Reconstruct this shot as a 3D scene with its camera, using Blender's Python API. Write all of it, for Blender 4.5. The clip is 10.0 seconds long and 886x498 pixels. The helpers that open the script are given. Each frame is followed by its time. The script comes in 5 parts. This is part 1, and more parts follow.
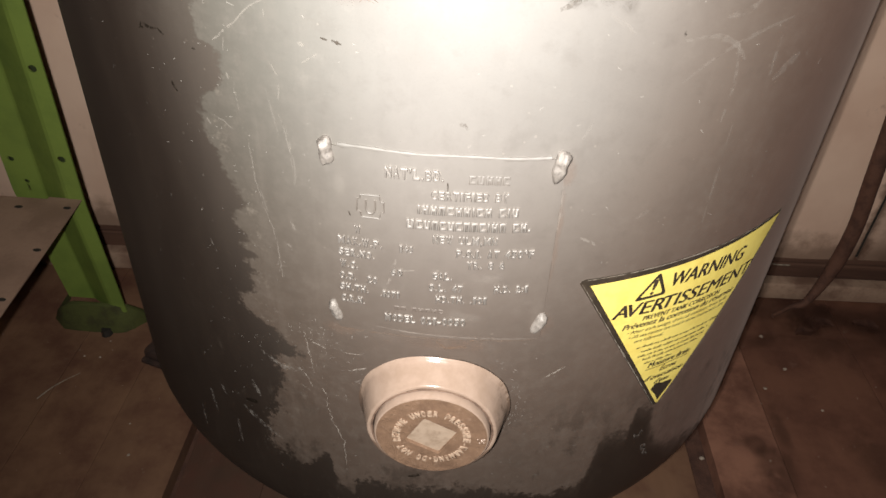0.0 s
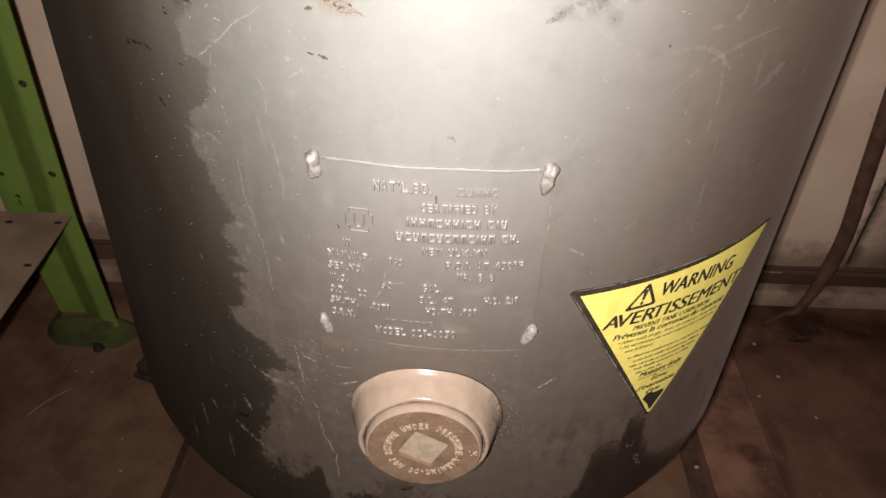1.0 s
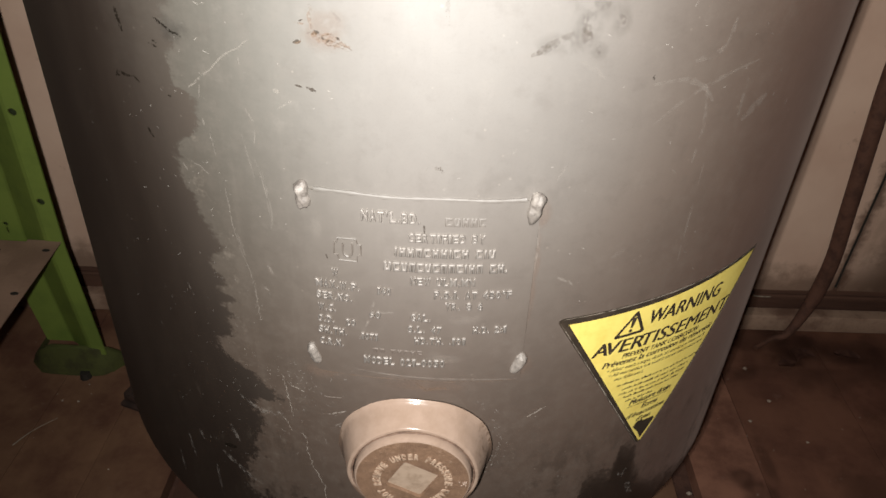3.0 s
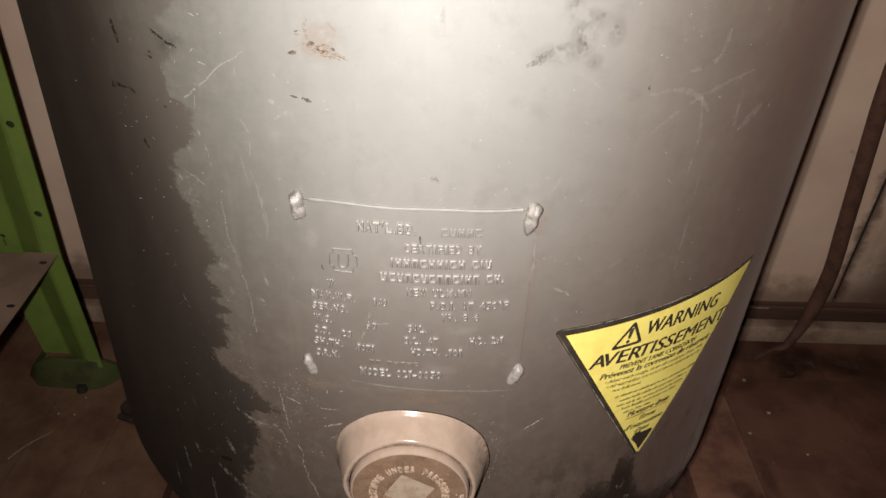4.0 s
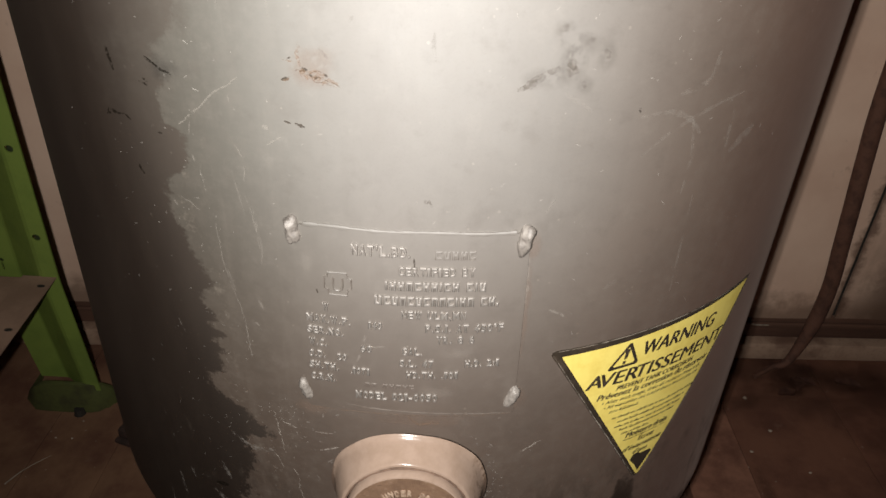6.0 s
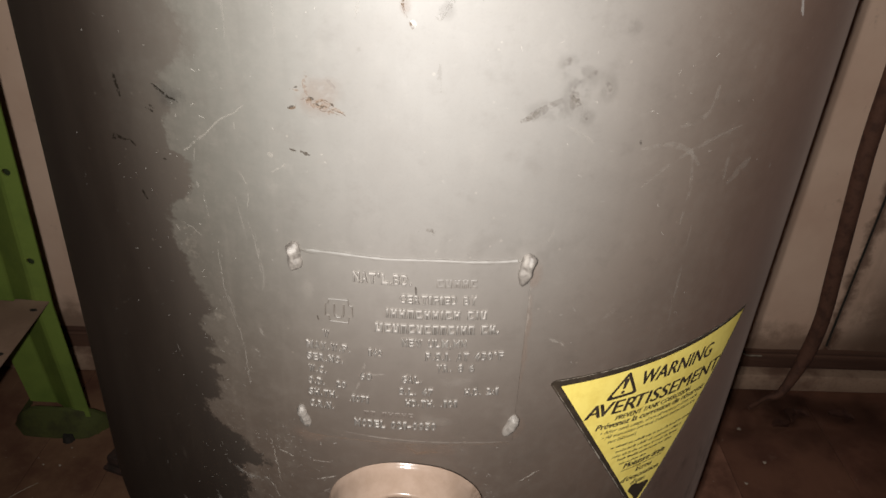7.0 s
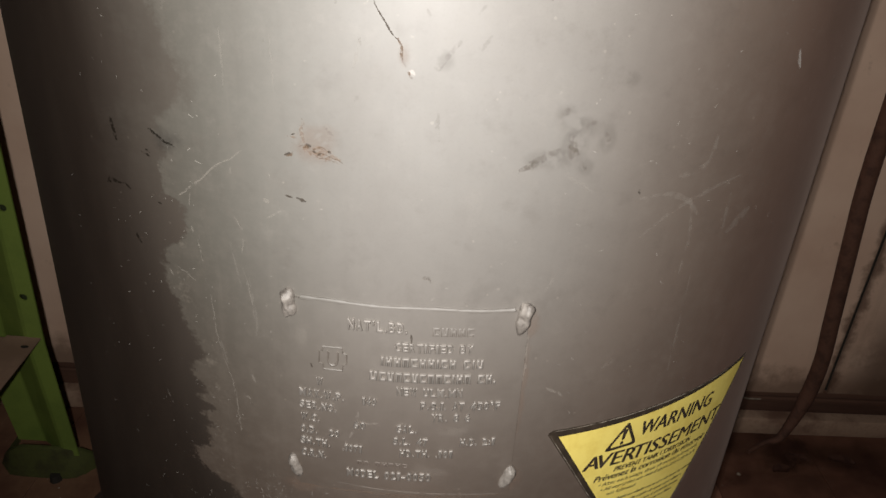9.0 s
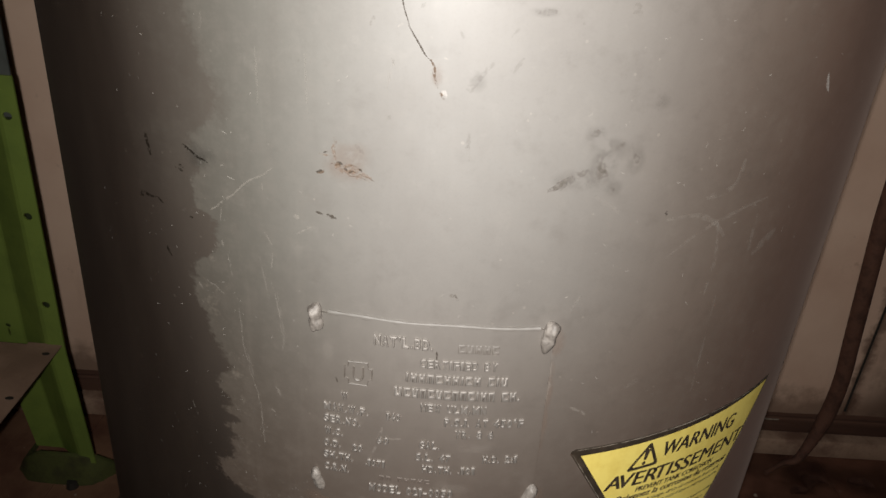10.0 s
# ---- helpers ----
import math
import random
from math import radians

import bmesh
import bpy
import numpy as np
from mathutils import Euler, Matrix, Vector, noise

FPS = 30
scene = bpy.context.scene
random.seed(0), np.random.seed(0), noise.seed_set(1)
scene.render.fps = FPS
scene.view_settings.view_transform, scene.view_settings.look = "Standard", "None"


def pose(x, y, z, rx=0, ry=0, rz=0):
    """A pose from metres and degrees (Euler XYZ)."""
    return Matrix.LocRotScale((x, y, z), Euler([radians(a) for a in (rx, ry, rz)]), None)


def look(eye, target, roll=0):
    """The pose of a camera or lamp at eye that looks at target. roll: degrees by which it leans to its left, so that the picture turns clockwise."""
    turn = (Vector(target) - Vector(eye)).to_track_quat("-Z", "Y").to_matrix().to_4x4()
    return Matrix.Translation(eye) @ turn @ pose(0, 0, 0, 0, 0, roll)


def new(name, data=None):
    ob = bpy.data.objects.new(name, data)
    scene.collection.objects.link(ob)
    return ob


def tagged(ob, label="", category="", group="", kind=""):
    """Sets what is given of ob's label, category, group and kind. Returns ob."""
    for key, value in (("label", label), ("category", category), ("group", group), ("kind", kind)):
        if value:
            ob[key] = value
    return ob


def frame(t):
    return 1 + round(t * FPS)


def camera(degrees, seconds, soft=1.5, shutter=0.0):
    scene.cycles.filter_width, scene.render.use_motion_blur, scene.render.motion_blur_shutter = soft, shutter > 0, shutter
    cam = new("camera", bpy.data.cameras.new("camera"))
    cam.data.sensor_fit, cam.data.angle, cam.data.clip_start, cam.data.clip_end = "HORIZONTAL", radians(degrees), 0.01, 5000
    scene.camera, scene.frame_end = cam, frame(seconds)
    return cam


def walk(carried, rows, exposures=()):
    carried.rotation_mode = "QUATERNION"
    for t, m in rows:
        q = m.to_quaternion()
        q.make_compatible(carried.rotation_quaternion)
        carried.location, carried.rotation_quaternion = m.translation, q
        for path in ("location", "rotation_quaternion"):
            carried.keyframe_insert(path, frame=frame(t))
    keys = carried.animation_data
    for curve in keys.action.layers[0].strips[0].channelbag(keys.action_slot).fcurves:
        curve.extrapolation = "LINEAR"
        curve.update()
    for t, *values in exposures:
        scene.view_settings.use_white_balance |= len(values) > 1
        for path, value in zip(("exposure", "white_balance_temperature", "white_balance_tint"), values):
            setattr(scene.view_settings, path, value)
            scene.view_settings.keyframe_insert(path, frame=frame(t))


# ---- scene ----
cam = camera(63.5, 10.0, soft=1.6)
PATH = [
    (0.0, (0.0073, -0.5124, 0.6799), (0.0018, -0.1949, 0.4367), 3.38),
    (0.5, (0.0089, -0.5121, 0.6793), (0.0069, -0.1934, 0.4375), 3.46),
    (1.0, (0.0096, -0.5120, 0.6808), (0.0068, -0.1909, 0.4424), 3.11),
    (1.5, (0.0103, -0.5112, 0.6804), (0.0070, -0.1876, 0.4453), 2.86),
    (2.0, (0.0117, -0.5114, 0.6811), (0.0097, -0.1844, 0.4507), 2.78),
    (2.5, (0.0106, -0.5112, 0.6824), (0.0170, -0.1823, 0.4549), 4.80),
    (2.7, (0.0103, -0.5109, 0.6833), (0.0143, -0.1821, 0.4556), 4.05),
    (3.8, (0.0129, -0.5117, 0.6830), (0.0124, -0.1797, 0.4600), 2.83),
    (4.0, (0.0121, -0.5107, 0.6822), (0.0136, -0.1777, 0.4605), 3.23),
    (4.5, (0.0122, -0.5109, 0.6820), (0.0113, -0.1777, 0.4608), 2.80),
    (5.0, (0.0129, -0.5119, 0.6826), (0.0115, -0.1766, 0.4645), 2.48),
    (5.5, (0.0136, -0.5097, 0.6806), (0.0105, -0.1757, 0.4606), 2.07),
    (5.7, (0.0146, -0.5096, 0.6823), (0.0133, -0.1742, 0.4643), 2.26),
    (6.8, (0.0122, -0.5121, 0.6855), (0.0159, -0.1668, 0.4837), 3.41),
    (7.0, (0.0104, -0.5115, 0.6852), (0.0150, -0.1650, 0.4854), 3.58),
    (7.5, (0.0092, -0.5092, 0.6859), (0.0139, -0.1580, 0.4945), 3.94),
    (8.0, (0.0090, -0.5109, 0.6872), (0.0135, -0.1585, 0.4980), 4.03),
    (8.5, (0.0129, -0.5059, 0.6869), (0.0195, -0.1514, 0.5019), 3.95),
    (9.0, (0.0103, -0.5059, 0.6882), (0.0153, -0.1500, 0.5056), 4.17),
    (9.5, (0.0048, -0.5109, 0.6923), (0.0052, -0.1530, 0.5137), 4.36),
    (10.0, (0.0043, -0.5074, 0.6909), (0.0016, -0.1486, 0.5140), 4.49),
]
walk(cam, [(t, look(eye, target, roll)) for t, eye, target, roll in PATH],
     [(0, 1.06), (0.6, 0.94), (2.5, 0.73), (5, 0.57), (7, 0.38), (8.5, 0.12), (10, 0.02)])

# ---- light: the small torch carried beside the lens, in a dark closed room ----
world = bpy.data.worlds.new("dark_room")
scene.world = world
world.use_nodes = True
world.node_tree.nodes["Background"].inputs[0].default_value = (0.6, 0.5, 0.42, 1)
world.node_tree.nodes["Background"].inputs[1].default_value = 0.01
# its two small diodes sit side by side
for x in (-0.0172, -0.0098):
    torch = bpy.data.lights.new("torch_diode", "SPOT")
    torch.energy = 5.15
    torch.color = (1.0, 0.972, 0.944)
    torch.shadow_soft_size = 0.0025
    torch.spot_size, torch.spot_blend = radians(155), 1.0
    new("torch_diode", torch).matrix_world = look((x, -0.540, 0.699), (0.17, 0.31, 0.45))

# ---- sizes ----
R = 0.254            # tank radius
ZD = 0.545           # height of the reference dot on the shell
TANGENT = ZD - 0.280
SHELL = 1.194


# ---- materials ----
class Mat:
    """A node material with short ways to add nodes."""

    def __init__(self, name):
        self.mat = bpy.data.materials.new(name)
        self.mat.use_nodes = True
        self.tree = self.mat.node_tree
        self.bsdf = self.tree.nodes["Principled BSDF"]
        self.out = self.tree.nodes["Material Output"]

    def node(self, kind, **settings):
        n = self.tree.nodes.new(kind)
        for k, v in settings.items():
            setattr(n, k, v)
        return n

    def link(self, a, b):
        self.tree.links.new(a, b)

    def put(self, socket, value):
        if hasattr(value, "is_linked"):
            self.link(value, socket)
        else:
            socket.default_value = value

    def math(self, op, a, b=0.0, c=None, clamp=False):
        n = self.node("ShaderNodeMath", operation=op, use_clamp=clamp)
        self.put(n.inputs[0], a)
        self.put(n.inputs[1], b)
        if c is not None:
            self.put(n.inputs[2], c)
        return n.outputs[0]

    def noise(self, vector, scale, detail=4.0, rough=0.55, stretch=None):
        if stretch:
            m = self.node("ShaderNodeMapping")
            m.inputs["Scale"].default_value = stretch
            self.link(vector, m.inputs[0])
            vector = m.outputs[0]
        n = self.node("ShaderNodeTexNoise")
        self.link(vector, n.inputs["Vector"])
        n.inputs["Scale"].default_value = scale
        n.inputs["Detail"].default_value = detail
        n.inputs["Roughness"].default_value = rough
        return n.outputs[0]

    def voronoi(self, vector, scale):
        n = self.node("ShaderNodeTexVoronoi")
        self.link(vector, n.inputs["Vector"])
        n.inputs["Scale"].default_value = scale
        return n

    def step(self, value, lo, hi):
        n = self.node("ShaderNodeMapRange", interpolation_type="SMOOTHSTEP")
        self.put(n.inputs["Value"], value)
        self.put(n.inputs["From Min"], lo)
        self.put(n.inputs["From Max"], hi)
        return n.outputs[0]

    def mix(self, fac, a, b):
        n = self.node("ShaderNodeMix", data_type="RGBA")
        self.put(n.inputs[0], fac)
        self.put(n.inputs[6], a)
        self.put(n.inputs[7], b)
        return n.outputs[2]

    def tint(self, color, r, g, b):
        n = self.node("ShaderNodeVectorMath", operation="MULTIPLY")
        self.put(n.inputs[0], color)
        n.inputs[1].default_value = (r, g, b)
        return n.outputs[0]

    def lerp(self, fac, a, b):
        n = self.node("ShaderNodeMix", data_type="FLOAT")
        self.put(n.inputs[0], fac)
        self.put(n.inputs[2], a)
        self.put(n.inputs[3], b)
        return n.outputs[0]

    def bump(self, height, strength, distance):
        n = self.node("ShaderNodeBump")
        n.inputs["Strength"].default_value = strength
        n.inputs["Distance"].default_value = distance
        self.link(height, n.inputs["Height"])
        self.link(n.outputs[0], self.bsdf.inputs["Normal"])

    def lustre(self, color, rough):
        """A broad metallic shine that dies away fast at a slant, over the base."""
        g = self.node("ShaderNodeBsdfAnisotropic", distribution="BECKMANN")
        self.put(g.inputs["Color"], color)
        self.put(g.inputs["Roughness"], rough)
        if self.bsdf.inputs["Normal"].is_linked:
            self.link(self.bsdf.inputs["Normal"].links[0].from_socket, g.inputs["Normal"])
        s = self.node("ShaderNodeAddShader")
        self.link(self.bsdf.outputs[0], s.inputs[0])
        self.link(g.outputs[0], s.inputs[1])
        self.link(s.outputs[0], self.out.inputs[0])

    def place(self):
        return self.node("ShaderNodeTexCoord").outputs["Object"]

    def surface(self, color=None, rough=None, metal=None):
        if color is not None:
            self.put(self.bsdf.inputs["Base Color"], color)
        if rough is not None:
            self.put(self.bsdf.inputs["Roughness"], rough)
        if metal is not None:
            self.put(self.bsdf.inputs["Metallic"], metal)


def col(r, g, b):
    return (r, g, b, 1.0)


def worn(name, base, dark, rough=0.6, scale=30.0, stretch=None, bump=0.3, grain=400.0, metal=0.0, depth=0.0006):
    """A painted or raw surface: base colour, darker blotches, fine grain and relief."""
    m = Mat(name)
    p = m.place()
    big = m.noise(p, scale, 5, 0.6, stretch)
    fine = m.noise(p, grain, 3, 0.6, stretch)
    blot = m.step(big, 0.42, 0.68)
    c = m.mix(blot, base, dark)
    c = m.mix(m.math("MULTIPLY", m.step(fine, 0.5, 0.75), 0.35), c, dark)
    m.surface(c, m.lerp(fine, rough - 0.1, rough + 0.12), metal)
    m.bump(m.math("ADD", big, m.math("MULTIPLY", fine, 0.5)), bump, depth)
    return m.mat


def lustrous(name, base, dark, shine, rough, scale, relief=0.1):
    """Metallic paint on a small raised thing."""
    m = Mat(name)
    p = m.place()
    big = m.noise(p, scale, 5, 0.6)
    m.surface(m.mix(m.step(big, 0.40, 0.68), base, dark), 0.55, 0.0)
    m.bump(m.math("ADD", big, m.noise(p, scale * 3, 3, 0.6)), relief, 0.0009)
    m.lustre(shine, rough)
    return m.mat


def wrap_coords(m):
    """Metres round the shell from its front line, height above the reference dot, and both as a vector."""
    sep = m.node("ShaderNodeSeparateXYZ")
    m.link(m.place(), sep.inputs[0])
    u = m.math("MULTIPLY", m.math("ARCTAN2", sep.outputs[0], m.math("MULTIPLY", sep.outputs[1], -1.0)), R)
    z = m.math("SUBTRACT", sep.outputs[2], ZD)
    vec = m.node("ShaderNodeCombineXYZ")
    m.link(u, vec.inputs[0])
    m.link(z, vec.inputs[1])
    return u, z, vec.outputs[0]


def curve(m, value, points, lo, hi, out_lo, out_hi):
    """A smooth function of value through points (x, y)."""
    n = m.node("ShaderNodeFloatCurve")
    c = n.mapping.curves[0]
    pts = sorted(((x - lo) / (hi - lo), (y - out_lo) / (out_hi - out_lo)) for x, y in points)
    c.points[0].location, c.points[1].location = pts[0], pts[-1]
    for p in pts[1:-1]:
        c.points.new(*p)
    n.mapping.update()
    m.link(m.math("DIVIDE", m.math("SUBTRACT", value, lo), hi - lo, clamp=True), n.inputs["Value"])
    return m.math("ADD", m.math("MULTIPLY", n.outputs[0], out_hi - out_lo), out_lo)


# where the chalky film on the shell ends: millimetres round, millimetres up
FILM_EDGE = [(-112, 190), (-106, 100), (-102, 90), (-98, 80), (-93.5, 69), (-97, 60), (-106, 54), (-109, 46), (-103, 38), (-109.6, 32), (-106.5, 29), (-108.4, 24), (-107, 20), (-99, 17.5), (-98.8, 7),
             (-100.2, 2), (-106, -3), (-112.5, -13), (-112, -22), (-106, -36), (-105, -42), (-98, -52), (-96.3, -59), (-102, -63), (-102.5, -70), (-97, -79), (-101.5, -84.5), (-92, -88.5),
             (-100, -93.5), (-95.4, -98), (-99, -104), (-96, -112), (-107.5, -119), (-106.5, -124), (-99, -131), (-85, -137), (-80, -143.5), (-73, -147.5), (-76, -152), (-89, -158), (-90, -163),
             (-84.5, -170), (-84.5, -178), (-91, -187), (-92.5, -202), (-101, -217), (-97, -245)]
FILM_FOOT = [(-110, -244), (-97, -242), (-84, -240), (-79, -247), (-69, -241), (-62, -232.5), (-57, -244), (-50.5, -261), (-39, -252), (-31, -249.5), (0, -249), (34, -248), (45, -250.5), (76, -263), (98, -262), (107, -230), (112, -215),
             (122, -217), (127, -222), (130.5, -209), (135, -200.5), (144, -206), (149, -225), (158, -243), (170, -257), (200, -272), (260, -285)]


def tank_paint():
    m = Mat("grey_tank_paint")
    u, z, vec = wrap_coords(m)
    ragged = m.noise(vec, 120, 8, 0.72)
    teeth = m.noise(vec, 420, 5, 0.7, (0.55, 1.0, 1.0))
    soft = m.noise(vec, 14, 4, 0.55)
    streak = m.noise(vec, 26, 6, 0.65, (1.0, 0.30, 1.0))
    fine = m.noise(vec, 700, 2, 0.6)
    wisp = m.noise(vec, 70, 10, 0.80, (1.0, 0.50, 1.0))
    lower = m.step(z, -0.120, -0.185)
    shake = m.math("ADD", m.math("MULTIPLY", m.math("SUBTRACT", ragged, 0.5), 0.016), m.math("MULTIPLY", m.math("SUBTRACT", teeth, 0.5), 0.010))
    shake = m.math("ADD", shake, m.math("MULTIPLY", m.math("MULTIPLY", m.math("SUBTRACT", wisp, 0.5), lower), 0.044))
    worn_low = m.step(z, -0.070, -0.130)
    shake = m.math("ADD", shake, m.math("MULTIPLY", m.math("MULTIPLY", m.math("SUBTRACT", m.noise(vec, 210, 9, 0.80), 0.5), worn_low), 0.034))
    edge = curve(m, z, [(y / 1000, x / 1000) for x, y in FILM_EDGE], -0.245, 0.190, -0.130, -0.050)
    foot = curve(m, u, [(x / 1000, y / 1000) for x, y in FILM_FOOT], -0.110, 0.260, -0.290, -0.180)
    past = m.math("ADD", m.math("SUBTRACT", u, edge), shake)
    brush = m.noise(vec, 150, 5, 0.65, (1.0, 0.16, 1.0))
    drift = m.math("ADD", past, m.math("MULTIPLY", m.math("SUBTRACT", brush, 0.5), 0.020))
    upper = m.step(z, 0.000, 0.060)
    a = m.lerp(m.math("MULTIPLY", upper, 0.75), m.step(past, -0.0016, 0.0032), m.step(drift, -0.014, 0.010))
    over = m.math("ADD", m.math("SUBTRACT", z, foot), m.math("MULTIPLY", shake, 1.2))
    b = m.lerp(m.math("MULTIPLY", m.step(u, 0.070, 0.120), 0.65), m.step(over, -0.0022, 0.0034), m.step(over, -0.020, 0.012))
    # a thinner veil reaches a little past the film's edge on the upper shell
    veil = m.math("MULTIPLY", m.step(m.math("ADD", past, m.math("MULTIPLY", shake, 1.6)), -0.046, 0.004), m.step(z, -0.03, 0.07))
    a = m.math("MAXIMUM", a, m.math("MULTIPLY", veil, m.lerp(brush, 0.38, 0.66)))
    film = m.math("MULTIPLY", a, b)
    film = m.math("MULTIPLY", film, m.lerp(m.step(m.math("ADD", m.math("MULTIPLY", soft, 0.6), m.math("MULTIPLY", ragged, 0.4)), 0.36, 0.60), 0.88, 1.0))
    # worn thin in ragged patches low on the shell
    thin = m.math("MULTIPLY", m.step(m.math("ADD", m.math("MULTIPLY", wisp, 0.6), m.math("MULTIPLY", soft, 0.4)), 0.50, 0.60), m.step(z, -0.140, -0.230))
    film = m.math("MULTIPLY", film, m.math("SUBTRACT", 1.0, m.math("MULTIPLY", thin, 0.45)))
    bare = m.mix(m.step(streak, 0.3, 0.7), col(0.066, 0.048, 0.039), col(0.092, 0.070, 0.057))
    tone = m.mix(m.step(streak, 0.3, 0.75), col(0.268, 0.251, 0.232), col(0.250, 0.233, 0.215))
    cloud = m.noise(vec, 7, 3, 0.5)
    tone = m.mix(m.math("MULTIPLY", m.step(cloud, 0.40, 0.62), 0.35), tone, col(0.258, 0.229, 0.205))
    # light's falloff round the left flank is put into the film's colour
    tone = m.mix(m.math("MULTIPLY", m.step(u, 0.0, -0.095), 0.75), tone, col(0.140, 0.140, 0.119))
    # dimming and the floor's warm reflection lower down, painted into the colour
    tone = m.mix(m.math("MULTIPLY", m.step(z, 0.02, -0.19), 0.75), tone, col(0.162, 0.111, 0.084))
    # warm reflection on the right flank, mixed in as colour
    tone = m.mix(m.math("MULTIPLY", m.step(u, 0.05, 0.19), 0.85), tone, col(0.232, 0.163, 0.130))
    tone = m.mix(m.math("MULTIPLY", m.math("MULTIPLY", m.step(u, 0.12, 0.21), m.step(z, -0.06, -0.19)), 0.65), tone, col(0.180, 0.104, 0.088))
    # fine mottling, rub marks and soft upright runs
    mottle = m.noise(vec, 120, 7, 0.75)
    tone = m.mix(m.math("MULTIPLY", m.step(mottle, 0.44, 0.62), 0.22), tone, col(0.226, 0.201, 0.177))
    runs = m.noise(vec, 95, 4, 0.6, (1.0, 0.05, 1.0))
    side = m.step(u, -0.030, -0.080)
    tone = m.mix(m.math("MULTIPLY", m.step(runs, 0.50, 0.72), m.lerp(side, 0.06, 0.16)), tone, col(0.135, 0.122, 0.105))
    tone = m.mix(m.math("MULTIPLY", m.step(runs, 0.48, 0.30), m.lerp(side, 0.05, 0.10)), tone, col(0.370, 0.338, 0.301))
    blotch = m.noise(vec, 48, 8, 0.70)
    tone = m.mix(m.math("MULTIPLY", m.step(blotch, 0.52, 0.68), 0.17), tone, col(0.120, 0.103, 0.088))
    tone = m.mix(m.math("MULTIPLY", m.step(blotch, 0.46, 0.32), 0.15), tone, col(0.360, 0.330, 0.300))
    tooth = m.noise(vec, 900, 3, 0.7)
    tone = m.mix(m.math("MULTIPLY", m.step(tooth, 0.52, 0.66), 0.07), tone, col(0.130, 0.113, 0.098))
    # the wall's reddish reflection, put into the colour of the side towards it
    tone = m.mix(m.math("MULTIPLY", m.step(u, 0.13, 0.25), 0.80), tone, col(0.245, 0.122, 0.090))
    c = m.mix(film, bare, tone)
    # pale flaky mottling along the film's edge, pale wisps on the bare paint low down
    near = m.step(m.math("SUBTRACT", u, edge), 0.030, 0.002)
    flake = m.math("MULTIPLY", m.step(m.noise(vec, 95, 8, 0.75), 0.54, 0.66), m.math("MULTIPLY", near, film))
    c = m.mix(m.math("MULTIPLY", m.math("MULTIPLY", flake, m.step(z, 0.030, -0.010)), 0.42), c, col(0.400, 0.367, 0.320))
    brushed = m.math("MULTIPLY", m.step(m.noise(vec, 110, 9, 0.80, (1.0, 0.30, 1.0)), 0.545, 0.68), lower)
    c = m.mix(m.math("MULTIPLY", brushed, 0.40), c, col(0.240, 0.206, 0.177))
    rub = m.math("MULTIPLY", m.step(m.noise(vec, 32, 6, 0.7), 0.58, 0.75), 0.20)
    c = m.mix(rub, c, col(0.105, 0.093, 0.081))
    cell = m.voronoi(vec, 170)
    keep = m.step(m.noise(vec, 45, 2, 0.5), 0.55, 0.63)
    size = m.math("MULTIPLY", m.noise(vec, 90, 1, 0.5), 0.19)
    speck = m.math("MULTIPLY", m.math("LESS_THAN", cell.outputs["Distance"], m.math("SUBTRACT", size, 0.015)), keep)
    c = m.mix(m.math("MULTIPLY", speck, 0.24), c, col(0.480, 0.431, 0.373))
    sheen = m.math("MULTIPLY", m.math("ADD", streak, mottle), 0.5)
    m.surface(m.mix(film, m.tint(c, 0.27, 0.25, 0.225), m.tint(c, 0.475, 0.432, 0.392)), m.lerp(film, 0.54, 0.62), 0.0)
    m.link(m.lerp(film, 0.25, 0.5), m.bsdf.inputs["Specular IOR Level"])
    m.link(m.lerp(film, 0.08, 0.34), m.bsdf.inputs["Coat Weight"])
    m.link(m.lerp(sheen, 0.36, 0.43), m.bsdf.inputs["Coat Roughness"])
    m.link(m.math("MULTIPLY", film, 0.05), m.bsdf.inputs["Sheen Weight"])
    m.bsdf.inputs["Sheen Roughness"].default_value = 0.35
    m.bsdf.inputs["Sheen Tint"].default_value = col(1.000, 0.783, 0.669)
    m.bump(m.math("ADD", m.math("MULTIPLY", soft, 0.6), m.math("ADD", m.math("MULTIPLY", fine, 0.05), m.math("MULTIPLY", mottle, 0.04))), 0.025, 0.0016)
    m.lustre(m.mix(film, col(0.118, 0.102, 0.086), m.tint(c, 0.388, 0.450, 0.494)), m.lerp(film, 0.80, m.lerp(sheen, 0.69, 0.74)))
    return m.mat


